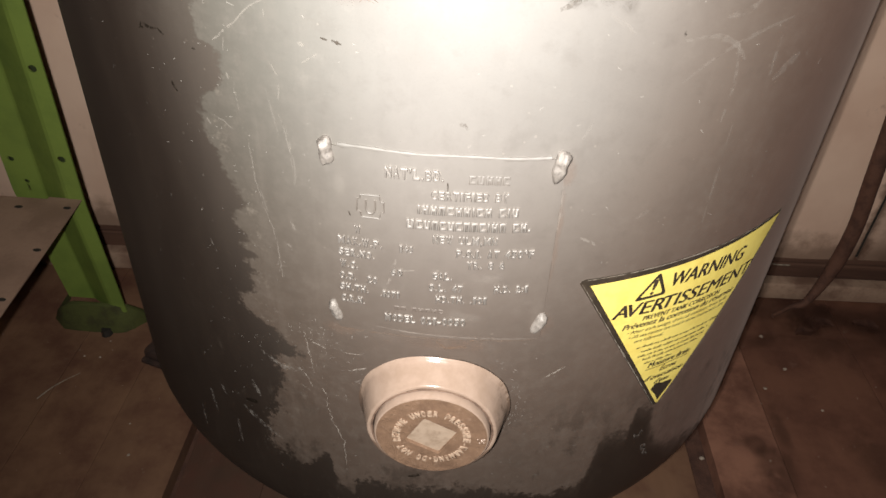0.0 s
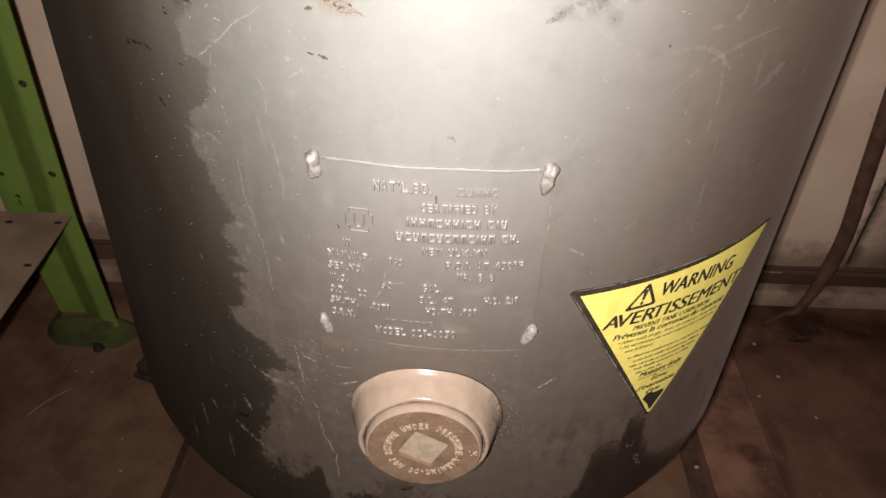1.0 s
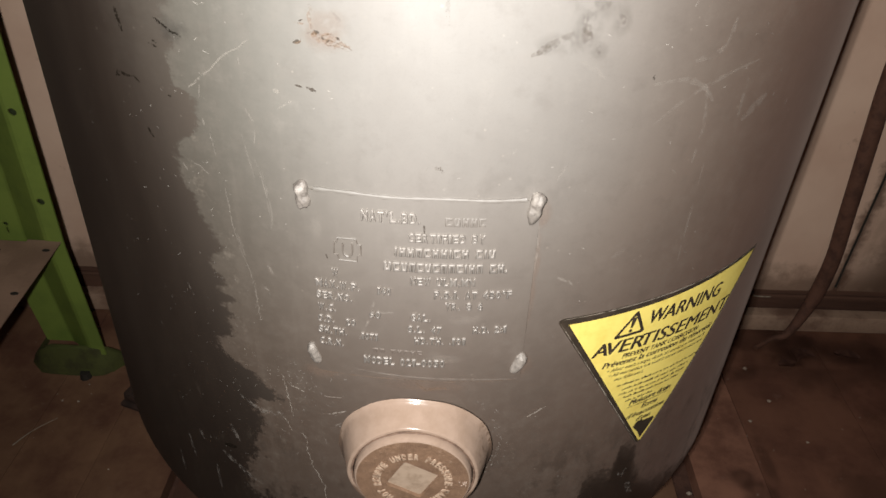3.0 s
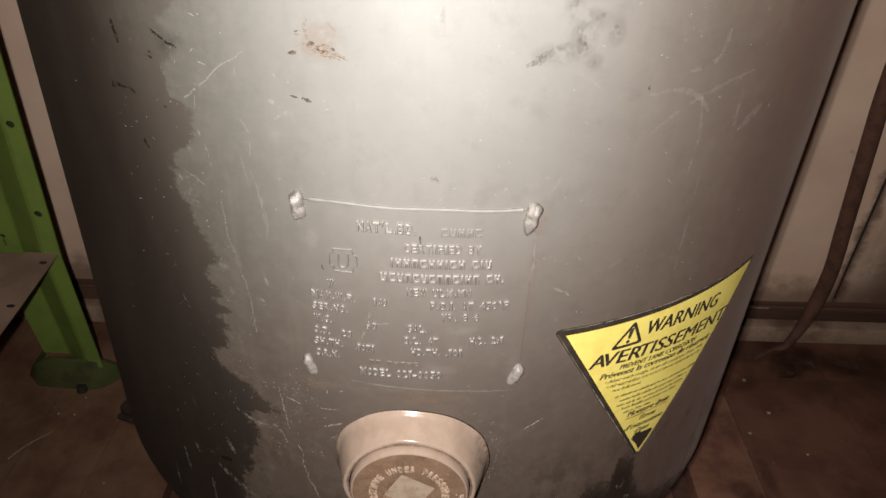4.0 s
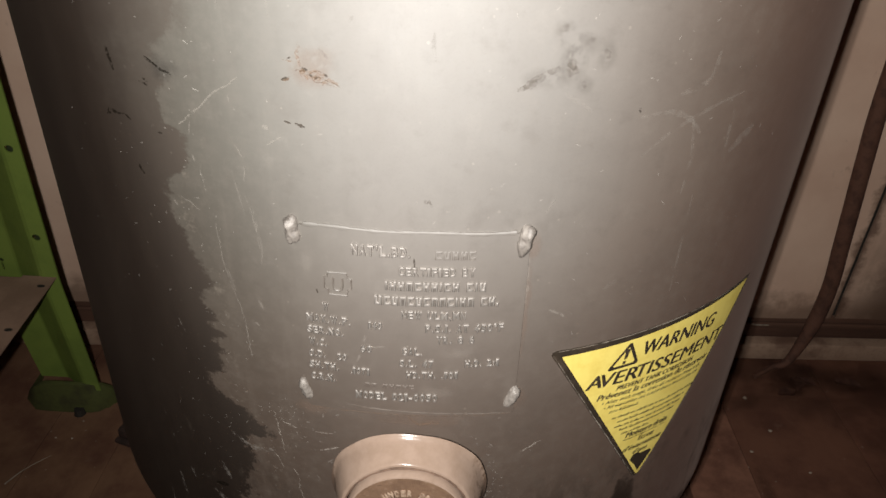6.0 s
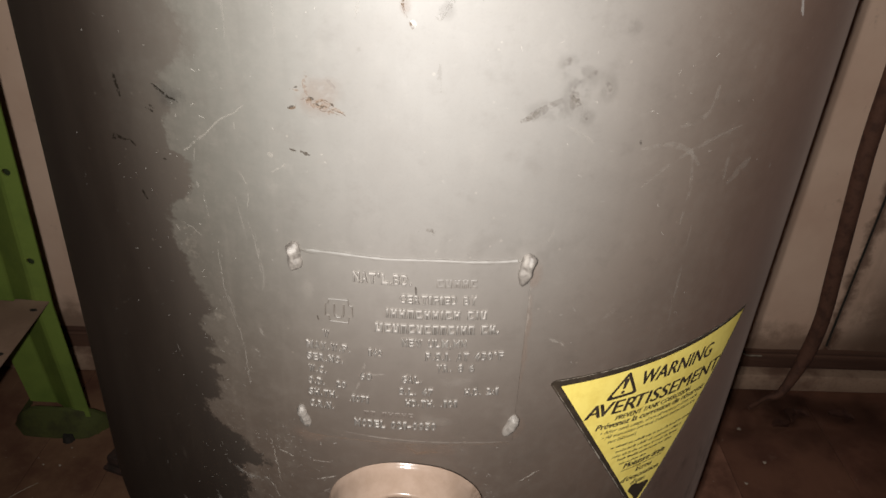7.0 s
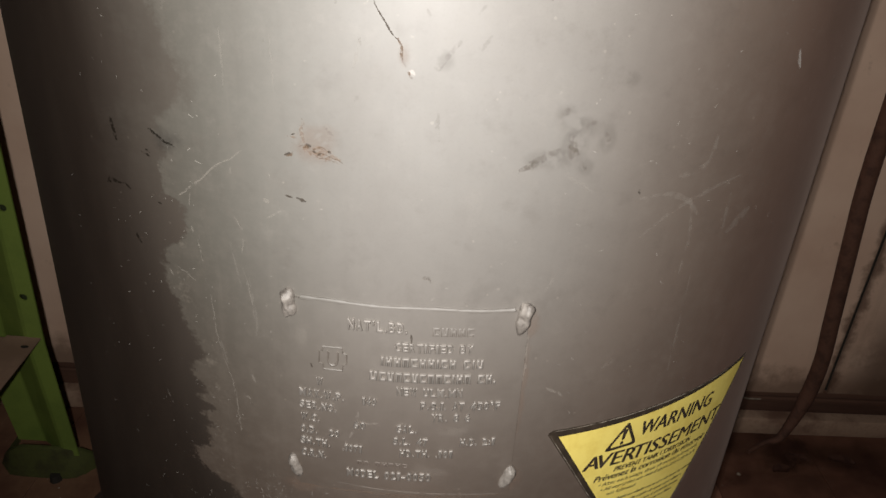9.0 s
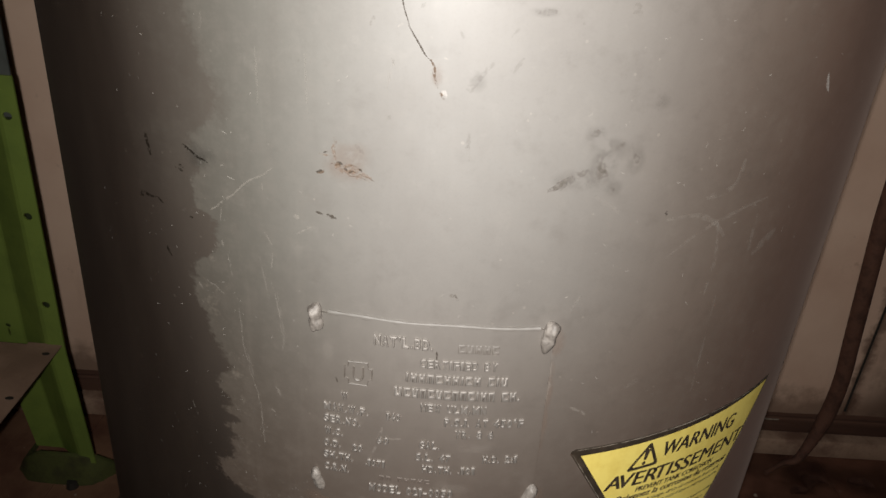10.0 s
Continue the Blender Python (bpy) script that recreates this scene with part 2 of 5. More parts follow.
def mark(name, color, rough=0.6, amount=0.9, grain=14.0, soft=False, hole=0.5, gloss=0.5, across=2):
    """A thin mark on paint: its cover breaks up in a noise; soft ones also fade towards their rim."""
    m = Mat(name)
    gen = m.node("ShaderNodeTexCoord").outputs["Generated"]
    n = m.noise(m.place(), grain * 25, 5, 0.65)
    cover = m.step(n, hole - 0.10, hole + 0.06)
    if soft:
        sep = m.node("ShaderNodeSeparateXYZ")
        m.link(gen, sep.inputs[0])
        dx = m.math("MULTIPLY", m.math("SUBTRACT", sep.outputs[0], 0.5), 2.0)
        dz = m.math("MULTIPLY", m.math("SUBTRACT", sep.outputs[across], 0.5), 2.0)
        d = m.math("SQRT", m.math("ADD", m.math("MULTIPLY", dx, dx), m.math("MULTIPLY", dz, dz)))
        d = m.math("ADD", d, m.math("MULTIPLY", m.math("SUBTRACT", m.noise(m.place(), grain * 8, 4, 0.6), 0.5), 1.5))
        cover = m.math("MULTIPLY", cover, m.step(d, 0.95, 0.35))
    m.surface(color, rough)
    m.bsdf.inputs["Specular IOR Level"].default_value = gloss
    t = m.node("ShaderNodeBsdfTransparent")
    s = m.node("ShaderNodeMixShader")
    m.link(m.math("MULTIPLY", cover, amount), s.inputs[0])
    m.link(t.outputs[0], s.inputs[1])
    m.link(m.bsdf.outputs[0], s.inputs[2])
    m.link(s.outputs[0], m.out.inputs[0])
    return m.mat


def plug_face_mat():
    m = Mat("bare_brown_casting")
    p = m.place()
    n = m.noise(p, 900, 4, 0.6)
    g = m.noise(p, 120, 4, 0.6)
    crust = m.noise(p, 420, 6, 0.75)
    c = m.mix(m.step(g, 0.35, 0.7), col(0.192, 0.112, 0.066), col(0.138, 0.078, 0.045))
    c = m.mix(m.math("MULTIPLY", m.step(crust, 0.54, 0.66), 0.28), c, col(0.340, 0.240, 0.170))
    c = m.mix(m.math("MULTIPLY", m.step(crust, 0.46, 0.34), 0.35), c, col(0.080, 0.046, 0.028))
    m.surface(c, 0.78)
    m.bump(m.math("ADD", n, crust), 0.7, 0.0006)
    return m.mat


def plank_mat(name, pale, deep, worn_tone):
    m = Mat(name)
    p = m.place()
    info = m.node("ShaderNodeObjectInfo").outputs["Random"]
    grain = m.noise(p, 60, 6, 0.65, (1.0, 0.08, 1.0))
    dirt = m.noise(p, 9, 6, 0.65)
    scuff = m.noise(p, 35, 5, 0.7)
    c = m.mix(grain, deep, pale)
    c = m.mix(m.math("MULTIPLY", info, 0.55), c, worn_tone)
    c = m.mix(m.math("MULTIPLY", m.step(dirt, 0.40, 0.66), 0.80), c, col(0.096, 0.036, 0.022))
    c = m.mix(m.math("MULTIPLY", m.step(scuff, 0.62, 0.74), 0.30), c, col(0.220, 0.137, 0.096))
    m.surface(c, m.lerp(dirt, 0.5, 0.8))
    m.bump(m.math("ADD", grain, scuff), 0.35, 0.0012)
    return m.mat


def wall_mat():
    m = Mat("aged_cream_wall_paint")
    p = m.place()
    sep = m.node("ShaderNodeSeparateXYZ")
    m.link(p, sep.inputs[0])
    big = m.noise(p, 6, 5, 0.6)
    spot = m.noise(p, 28, 6, 0.7)
    run = m.noise(p, 22, 5, 0.6, (1.0, 1.0, 0.12))
    c = m.mix(m.step(big, 0.35, 0.7), col(0.770, 0.548, 0.408), col(0.672, 0.452, 0.330))
    c = m.mix(m.math("MULTIPLY", m.step(spot, 0.60, 0.72), 0.45), c, col(0.270, 0.157, 0.100))
    c = m.mix(m.math("MULTIPLY", m.step(run, 0.58, 0.75), 0.25), c, col(0.320, 0.215, 0.143))
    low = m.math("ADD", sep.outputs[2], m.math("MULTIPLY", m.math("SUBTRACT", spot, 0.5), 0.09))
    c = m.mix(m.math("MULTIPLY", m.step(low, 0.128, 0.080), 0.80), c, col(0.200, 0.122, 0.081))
    # darker brown low down towards the far right end
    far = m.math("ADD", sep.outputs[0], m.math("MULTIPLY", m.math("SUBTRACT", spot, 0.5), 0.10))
    blotch = m.math("MULTIPLY", m.step(far, 0.575, 0.650), m.step(low, 0.27, 0.13))
    c = m.mix(m.math("MULTIPLY", blotch, 0.8), c, col(0.110, 0.061, 0.038))
    # brown grime along the open joint
    seam = m.math("ABSOLUTE", m.math("SUBTRACT", m.math("ADD", sep.outputs[0], m.math("MULTIPLY", m.math("SUBTRACT", spot, 0.5), 0.050)), 0.583))
    c = m.mix(m.math("MULTIPLY", m.step(seam, 0.016, 0.001), 0.75), c, col(0.110, 0.055, 0.034))
    m.surface(c, 0.55)
    m.bump(m.math("ADD", spot, run), 0.2, 0.001)
    return m.mat


PAINT = tank_paint()


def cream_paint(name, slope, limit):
    """Cream paint that came from above; the bare underside's dark brown also holds its shade."""
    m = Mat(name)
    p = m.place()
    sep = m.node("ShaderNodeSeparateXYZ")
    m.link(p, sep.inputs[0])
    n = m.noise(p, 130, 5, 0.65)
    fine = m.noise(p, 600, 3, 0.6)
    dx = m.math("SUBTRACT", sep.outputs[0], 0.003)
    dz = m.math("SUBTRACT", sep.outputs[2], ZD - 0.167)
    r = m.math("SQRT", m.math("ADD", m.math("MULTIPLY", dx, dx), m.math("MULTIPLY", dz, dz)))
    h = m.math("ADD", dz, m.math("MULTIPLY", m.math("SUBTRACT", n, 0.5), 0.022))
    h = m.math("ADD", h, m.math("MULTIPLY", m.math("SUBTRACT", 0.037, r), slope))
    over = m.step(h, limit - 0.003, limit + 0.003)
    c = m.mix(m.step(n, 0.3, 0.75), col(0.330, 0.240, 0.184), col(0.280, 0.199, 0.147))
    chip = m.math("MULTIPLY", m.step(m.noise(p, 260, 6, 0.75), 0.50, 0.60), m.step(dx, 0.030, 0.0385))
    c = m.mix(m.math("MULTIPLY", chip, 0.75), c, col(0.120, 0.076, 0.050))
    # one dark brown for bare casting and the shade on the underside
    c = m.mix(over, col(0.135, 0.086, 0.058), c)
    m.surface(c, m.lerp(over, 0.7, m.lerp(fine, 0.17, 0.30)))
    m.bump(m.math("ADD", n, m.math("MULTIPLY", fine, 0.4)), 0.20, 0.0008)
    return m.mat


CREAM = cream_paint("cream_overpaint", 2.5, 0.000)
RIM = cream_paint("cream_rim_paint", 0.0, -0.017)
PLUGFACE = plug_face_mat()
SOCKET = worn("dusty_socket_floor", col(0.345, 0.257, 0.186), col(0.265, 0.190, 0.131), 0.7, 200)
LETTER = worn("worn_casting_letters", col(0.430, 0.312, 0.224), col(0.190, 0.118, 0.074), 0.65, 420)
BEAD = lustrous("painted_weld_metal", col(0.215, 0.190, 0.166), col(0.105, 0.090, 0.078), col(0.040, 0.038, 0.035), 0.60, 260, 0.45)
EMBOSS = lustrous("rubbed_grey_paint", col(0.125, 0.111, 0.098), col(0.100, 0.088, 0.077), col(0.19, 0.176, 0.161), 0.66, 220)
YELLOW = worn("yellow_label_film", col(0.840, 0.676, 0.172), col(0.760, 0.587, 0.134), 0.42, 90, None, 0.05, 900)
BLACK = worn("black_label_print", col(0.030, 0.022, 0.015), col(0.055, 0.039, 0.027), 0.5, 160, None, 0.05, 900)
GREEN = worn("bright_green_enamel", col(0.185, 0.252, 0.048), col(0.145, 0.202, 0.040), 0.5, 18, None, 0.15, 300)
FOOTGREEN = worn("dirty_green_enamel", col(0.085, 0.096, 0.026), col(0.054, 0.054, 0.020), 0.65, 40, None, 0.25, 300)
SLEEVE = worn("shaded_inner_enamel", col(0.030, 0.041, 0.010), col(0.020, 0.025, 0.008), 0.7, 40)
GREYPOST = worn("grey_green_steel", col(0.105, 0.113, 0.100), col(0.075, 0.078, 0.069), 0.5, 25)
SHELF = worn("dusty_grey_shelf_steel", col(0.340, 0.213, 0.148), col(0.250, 0.152, 0.104), 0.65, 14, None, 0.15, 250)
DARK = worn("dark_hole", col(0.020, 0.016, 0.011), col(0.030, 0.022, 0.015), 0.8)
PLANK = plank_mat("dirty_red_floor_wood", col(0.255, 0.106, 0.064), col(0.180, 0.070, 0.042), col(0.150, 0.072, 0.043))
PALEPLANK = plank_mat("scuffed_red_floor_wood", col(0.385, 0.180, 0.114), col(0.295, 0.124, 0.077), col(0.270, 0.136, 0.087))
OLDPLANK = plank_mat("dirty_dull_floor_wood", col(0.250, 0.134, 0.075), col(0.170, 0.085, 0.047), col(0.135, 0.076, 0.043))
DARKPLANK = plank_mat("darkest_floor_wood", col(0.090, 0.049, 0.030), col(0.052, 0.026, 0.016), col(0.120, 0.073, 0.048))
SUBFLOOR = worn("dark_subfloor_dirt", col(0.100, 0.046, 0.029), col(0.058, 0.026, 0.017), 0.9, 40, None, 0.8, 300, 0, 0.002)
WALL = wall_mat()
SKIRT = worn("brown_stained_skirting", col(0.130, 0.065, 0.042), col(0.070, 0.033, 0.022), 0.65, 24, (0.15, 1, 1), 0.3, 250)
LOWTRIM = worn("dirty_cream_trim", col(0.400, 0.264, 0.182), col(0.180, 0.098, 0.065), 0.65, 16, None, 0.3, 200)
HOSE = worn("brown_black_rubber", col(0.112, 0.048, 0.028), col(0.064, 0.026, 0.015), 0.85, 60)
RUSTY = worn("rusted_steel_foot", col(0.055, 0.029, 0.021), col(0.030, 0.018, 0.013), 0.75, 70)
GAPRUST = worn("brown_crusted_gap", col(0.170, 0.103, 0.069), col(0.085, 0.049, 0.033), 0.8, 260)
CRUMB = worn("pale_grit", col(0.400, 0.323, 0.249), col(0.250, 0.186, 0.134), 0.8, 200)
DEADLEAF = worn("dark_dry_litter", col(0.140, 0.061, 0.038), col(0.085, 0.037, 0.025), 0.85, 120)
STRAW = worn("pale_straw", col(0.300, 0.245, 0.180), col(0.200, 0.155, 0.110), 0.7, 200)
PLASTER = worn("unseen_wall_plaster", col(0.300, 0.245, 0.191), col(0.220, 0.176, 0.134), 0.8, 5)
CEIL = worn("unseen_ceiling_boards", col(0.220, 0.176, 0.139), col(0.150, 0.117, 0.096), 0.8, 6)
M_LIGHT = mark("pale_scratch", col(0.500, 0.441, 0.382), 0.55, 0.45, 16, hole=0.49)
M_FAINT = mark("faint_pale_rub", col(0.420, 0.382, 0.335), 0.5, 0.10, 8, hole=0.50)
M_SOFTLIGHT = mark("soft_pale_scratch", col(0.500, 0.450, 0.392), 0.5, 0.17, 9, hole=0.48)
M_BRUSH = mark("pale_brush_smear", col(0.340, 0.303, 0.268), 0.5, 0.34, 20, hole=0.55)
M_EDGE = mark("pale_film_edge", col(0.420, 0.362, 0.296), 0.5, 0.6, 8, hole=0.46)
M_NICK = mark("pale_nick", col(0.520, 0.480, 0.430), 0.5, 0.42, 20, hole=0.44)
M_WHITE = mark("pale_chip", col(0.600, 0.558, 0.516), 0.5, 0.40, 12, hole=0.40)
M_DARK = mark("dark_chip", col(0.012, 0.009, 0.006), 0.9, 0.60, 22, hole=0.48, gloss=0.02)
M_DARKSOFT = mark("dark_smudge", col(0.050, 0.044, 0.039), 0.5, 0.28, 6, True, hole=0.40)
M_GREYSOFT = mark("grey_smudge", col(0.110, 0.096, 0.082), 0.5, 0.14, 5, True, hole=0.47)
M_RUST = mark("rust_stain", col(0.130, 0.080, 0.046), 0.75, 0.60, 40, hole=0.50, gloss=0.2)
M_CRACK = mark("crack_line", col(0.070, 0.057, 0.045), 0.8, 0.72, 28, hole=0.40, gloss=0.15)
M_FAINTRUST = mark("faint_rust", col(0.250, 0.158, 0.098), 0.7, 0.30, 30, hole=0.52)
M_GREYSCRAPE = mark("grey_scrape", col(0.120, 0.095, 0.072), 0.6, 0.20, 24, hole=0.50)
M_FAINTSCUFF = mark("faint_grey_scuff", col(0.150, 0.125, 0.100), 0.6, 0.11, 20, hole=0.49)
M_RUSTLINE = mark("thin_rust", col(0.270, 0.195, 0.148), 0.7, 0.13, 12, hole=0.48)
M_DUSTSOFT = mark("pale_dust_run", col(0.500, 0.450, 0.392), 0.6, 0.065, 5, True, hole=0.42)
M_RUSTSOFT = mark("rust_blush", col(0.250, 0.162, 0.115), 0.7, 0.17, 8, True, hole=0.42)


# ---- mesh helpers ----
def finish(name, bm, material, smooth=True):
    bmesh.ops.recalc_face_normals(bm, faces=bm.faces)
    me = bpy.data.meshes.new(name)
    bm.to_mesh(me)
    bm.free()
    me.materials.append(material)
    if smooth:
        me.polygons.foreach_set("use_smooth", [True] * len(me.polygons))
        me.set_sharp_from_angle(angle=radians(40))
    return new(name, me)


def part(name, bm, material, parent, label="", smooth=True):
    ob = finish(name, bm, material, smooth)
    ob.parent = parent
    if label:
        tagged(ob, label)
    return ob


def thing(name, label, category, kind="", group=""):
    return tagged(new(name), label, category, group, kind)


def box(bm, x0, x1, y0, y1, z0, z1, bevel=0.0):
    r = bmesh.ops.create_cube(bm, size=1.0)
    for v in r["verts"]:
        v.co = Vector(((x0 + x1) / 2 + v.co.x * (x1 - x0), (y0 + y1) / 2 + v.co.y * (y1 - y0), (z0 + z1) / 2 + v.co.z * (z1 - z0)))
    if bevel:
        edges = list({e for v in r["verts"] for e in v.link_edges})
        bmesh.ops.bevel(bm, geom=edges, offset=bevel, segments=2, affect="EDGES", profile=0.5)
    return bm


def lathe(profile, segments, axis="z", closed=False):
    """A body of revolution of (radius, along) about z or about the line -y."""
    bm = bmesh.new()
    rings = []
    for r, h in profile:
        ring = []
        for i in range(segments):
            a = 2 * math.pi * i / segments
            p = (r * math.sin(a), -r * math.cos(a), h) if axis == "z" else (r * math.sin(a), -h, r * math.cos(a))
            ring.append(bm.verts.new(p))
        rings.append(ring)
    for a, b in zip(rings, rings[1:]):
        for i in range(segments):
            j = (i + 1) % segments
            bm.faces.new((a[i], a[j], b[j], b[i]))
    if closed:
        bm.faces.new(rings[0])
        bm.faces.new(rings[-1])
    return bm


def tube(points, radius, sides=10):
    """A tube along a line of points."""
    bm = bmesh.new()
    pts = [Vector(p) for p in points]
    rings = []
    for i, p in enumerate(pts):
        d = (pts[min(i + 1, len(pts) - 1)] - pts[max(i - 1, 0)]).normalized()
        side = d.cross(Vector((0.31, 0.87, 0.38))).normalized()
        up = d.cross(side)
        r = radius(i / (len(pts) - 1)) if callable(radius) else radius
        rings.append([bm.verts.new(p + r * (side * math.cos(k * 2 * math.pi / sides) + up * math.sin(k * 2 * math.pi / sides))) for k in range(sides)])
    for a, b in zip(rings, rings[1:]):
        for k in range(sides):
            bm.faces.new((a[k], a[(k + 1) % sides], b[(k + 1) % sides], b[k]))
    bm.faces.new(rings[0])
    bm.faces.new(rings[-1])
    return bm


def spline(points, steps=8):
    """More points on a smooth line through the given ones."""
    pts = [Vector(p) for p in points]
    pts = [2 * pts[0] - pts[1]] + pts + [2 * pts[-1] - pts[-2]]
    out = []
    for i in range(1, len(pts) - 2):
        for k in range(steps):
            t = k / steps
            a, b, c, d = pts[i - 1:i + 3]
            out.append(0.5 * (2 * b + (c - a) * t + (2 * a - 5 * b + 4 * c - d) * t * t + (3 * b - a - 3 * c + d) * t ** 3))
    return out + [pts[-2]]


def on_shell(u, z, lift=0.0):
    """The place u, z millimetres round and above the dot, lifted off the shell."""
    a, r = u / 1000 / R, R + lift
    h = z / 1000 + ZD
    if h < TANGENT:
        k = math.sqrt(max(0.0, 1 - ((TANGENT - h) / (R / 2)) ** 2))
        r = R * k + lift
    return Vector((r * math.sin(a), -r * math.cos(a), h))


def wrap(bm, step=6.0):
    """Bends a flat mesh (x round, y up, z off the shell, in millimetres) onto the shell, cut fine enough to follow it."""
    xs = [v.co.x for v in bm.verts]
    if max(xs) - min(xs) > step * 1.5:
        for k in range(1, int((max(xs) - min(xs)) / step) + 1):
            bmesh.ops.bisect_plane(bm, geom=list(bm.verts) + list(bm.edges) + list(bm.faces), plane_co=(min(xs) + k * step, 0, 0), plane_no=(1, 0, 0))
    for v in bm.verts:
        v.co = on_shell(v.co.x, v.co.y, v.co.z / 1000)
    return bm


def flat(points, lift, thick=0.0):
    """A flat plate by its outline, in shell millimetres."""
    bm = bmesh.new()
    top = [bm.verts.new((x, y, lift)) for x, y in points]
    bm.faces.new(top)
    if thick:
        low = [bm.verts.new((x, y, lift - thick)) for x, y in points]
        for i in range(len(points)):
            j = (i + 1) % len(points)
            bm.faces.new((top[i], low[i], low[j], top[j]))
    return bm


def ribbon(points, width, lift=0.25, ragged=0.25):
    """A thin tapering strip along points on the shell."""
    pts = [Vector((x, y, 0)) for x, y in points]
    if len(pts) > 2:
        pts = spline(pts, 5)
    elif len(pts) == 2:
        pts = [pts[0].lerp(pts[1], k / 4) for k in range(5)]
    bm, rows = bmesh.new(), []
    for i, p in enumerate(pts):
        d = (pts[min(i + 1, len(pts) - 1)] - pts[max(i - 1, 0)]).normalized()
        t = i / (len(pts) - 1)
        w = width * (0.25 + 0.75 * math.sin(math.pi * min(1, max(0, 0.08 + 0.84 * t)))) * random.uniform(1 - ragged, 1 + ragged) / 2
        s = Vector((-d.y, d.x, 0)) * w
        rows.append((bm.verts.new(on_shell(*(p + s).xy, lift / 1000)), bm.verts.new(on_shell(*(p - s).xy, lift / 1000))))
    for a, b in zip(rows, rows[1:]):
        bm.faces.new((a[0], a[1], b[1], b[0]))
    return bm


def patch(u, z, w, h, lift=0.2):
    bm = flat([(u - w / 2, z - h / 2), (u + w / 2, z - h / 2), (u + w / 2, z + h / 2), (u - w / 2, z + h / 2)], lift)
    return wrap(bm, 4.0)


def letters(text, u0, u1, z0, cap, lift, thick, slant=0.0, bold=0.0, round_edge=0.0):
    """A line of writing as a flat mesh in shell millimetres, from u0 to u1 along a base line, capitals cap high."""
    c = bpy.data.curves.new("line", "FONT")
    c.body, c.size, c.offset, c.shear = text, 1.0, bold, slant
    c.resolution_u = 3
    c.extrude = (0.004 if round_edge else 0.06) if thick else 0.0
    c.bevel_depth = round_edge
    c.bevel_resolution = 2 if round_edge else 0
    ob = new("line", c)
    me = bpy.data.meshes.new_from_object(ob.evaluated_get(bpy.context.evaluated_depsgraph_get()))
    bpy.data.objects.remove(ob)
    bm = bmesh.new()
    bm.from_mesh(me)
    bpy.data.meshes.remove(me)
    xs = [v.co.x for v in bm.verts]
    zs = [v.co.z for v in bm.verts]
    x0, k = min(xs), (u1 - u0) / (max(xs) - min(xs))
    zk = (thick / (max(zs) - min(zs))) if thick else 0.0
    for v in bm.verts:
        v.co = Vector((u0 + (v.co.x - x0) * k, z0 + v.co.y * cap / 0.70, lift + ((v.co.z - max(zs)) * zk if thick else 0.0)))
    return bm


WIDE = {"I": 0.55, ".": 0.5, ",": 0.5, "'": 0.5, ":": 0.5, " ": 0.7, "M": 1.25, "W": 1.25, "1": 0.7, "°": 0.7, "-": 0.8}


def stamped(text, u0, u1, z0, cap):
    """A line of heavy raised letters with soft sloping sides, each in a cell of its own."""
    unit = (u1 - u0) / sum(WIDE.get(ch, 1.0) for ch in text)
    bm, x = bmesh.new(), u0
    for ch in text:
        w = WIDE.get(ch, 1.0) * unit
        if ch != " ":
            gap = 0.07 * w if ch not in ".,':" else 0.22 * w
            lb = letters(ch, x + gap, x + w - gap, z0, cap, TOP, 1.7, 0, 0.004, 0.066)
            me = bpy.data.meshes.new("sign")
            lb.to_mesh(me)
            lb.free()
            bm.from_mesh(me)
            bpy.data.meshes.remove(me)
        x += w
    return wrap(bm, 500)


# plain stroke shapes in a unit cell: a gate, a trough, an open box, a ladder and a bar
STROKES = [[(0.2, 0.08), (0.34, 0.08), (0.34, 0.80), (0.66, 0.80), (0.66, 0.08), (0.8, 0.08), (0.8, 0.92), (0.2, 0.92)],
           [(0.2, 0.08), (0.8, 0.08), (0.8, 0.92), (0.66, 0.92), (0.66, 0.20), (0.34, 0.20), (0.34, 0.92), (0.2, 0.92)],
           [(0.2, 0.08), (0.8, 0.08), (0.8, 0.20), (0.34, 0.20), (0.34, 0.80), (0.8, 0.80), (0.8, 0.92), (0.2, 0.92)],
           [(0.2, 0.08), (0.34, 0.08), (0.34, 0.44), (0.66, 0.44), (0.66, 0.08), (0.8, 0.08), (0.8, 0.92), (0.66, 0.92), (0.66, 0.56), (0.34, 0.56), (0.34, 0.92), (0.2, 0.92)],
           [(0.42, 0.08), (0.58, 0.08), (0.58, 0.92), (0.42, 0.92)]]


def raised(outline, x, w, z0, h, cap, lift, thick):
    """One plain raised shape with soft sloping sides, in shell millimetres."""
    unit = cap / 0.70
    c = bpy.data.curves.new("stroke", "CURVE")
    c.dimensions, c.fill_mode, c.extrude, c.bevel_depth, c.bevel_resolution = "2D", "BOTH", 0.004, 0.062, 2
    sp = c.splines.new("POLY")
    sp.points.add(len(outline) - 1)
    for p, (a, b) in zip(sp.points, outline):
        p.co = (a * w / unit, b * h / unit, 0, 1)
    sp.use_cyclic_u = True
    ob = new("stroke", c)
    me = bpy.data.meshes.new_from_object(ob.evaluated_get(bpy.context.evaluated_depsgraph_get()))
    bpy.data.objects.remove(ob)
    bm = bmesh.new()
    bm.from_mesh(me)
    bpy.data.meshes.remove(me)
    top = max(v.co.z for v in bm.verts)
    for v in bm.verts:
        v.co = Vector((x + v.co.x * unit, z0 + v.co.y * unit, lift + (v.co.z - top) / (2 * top) * thick))
    return bm


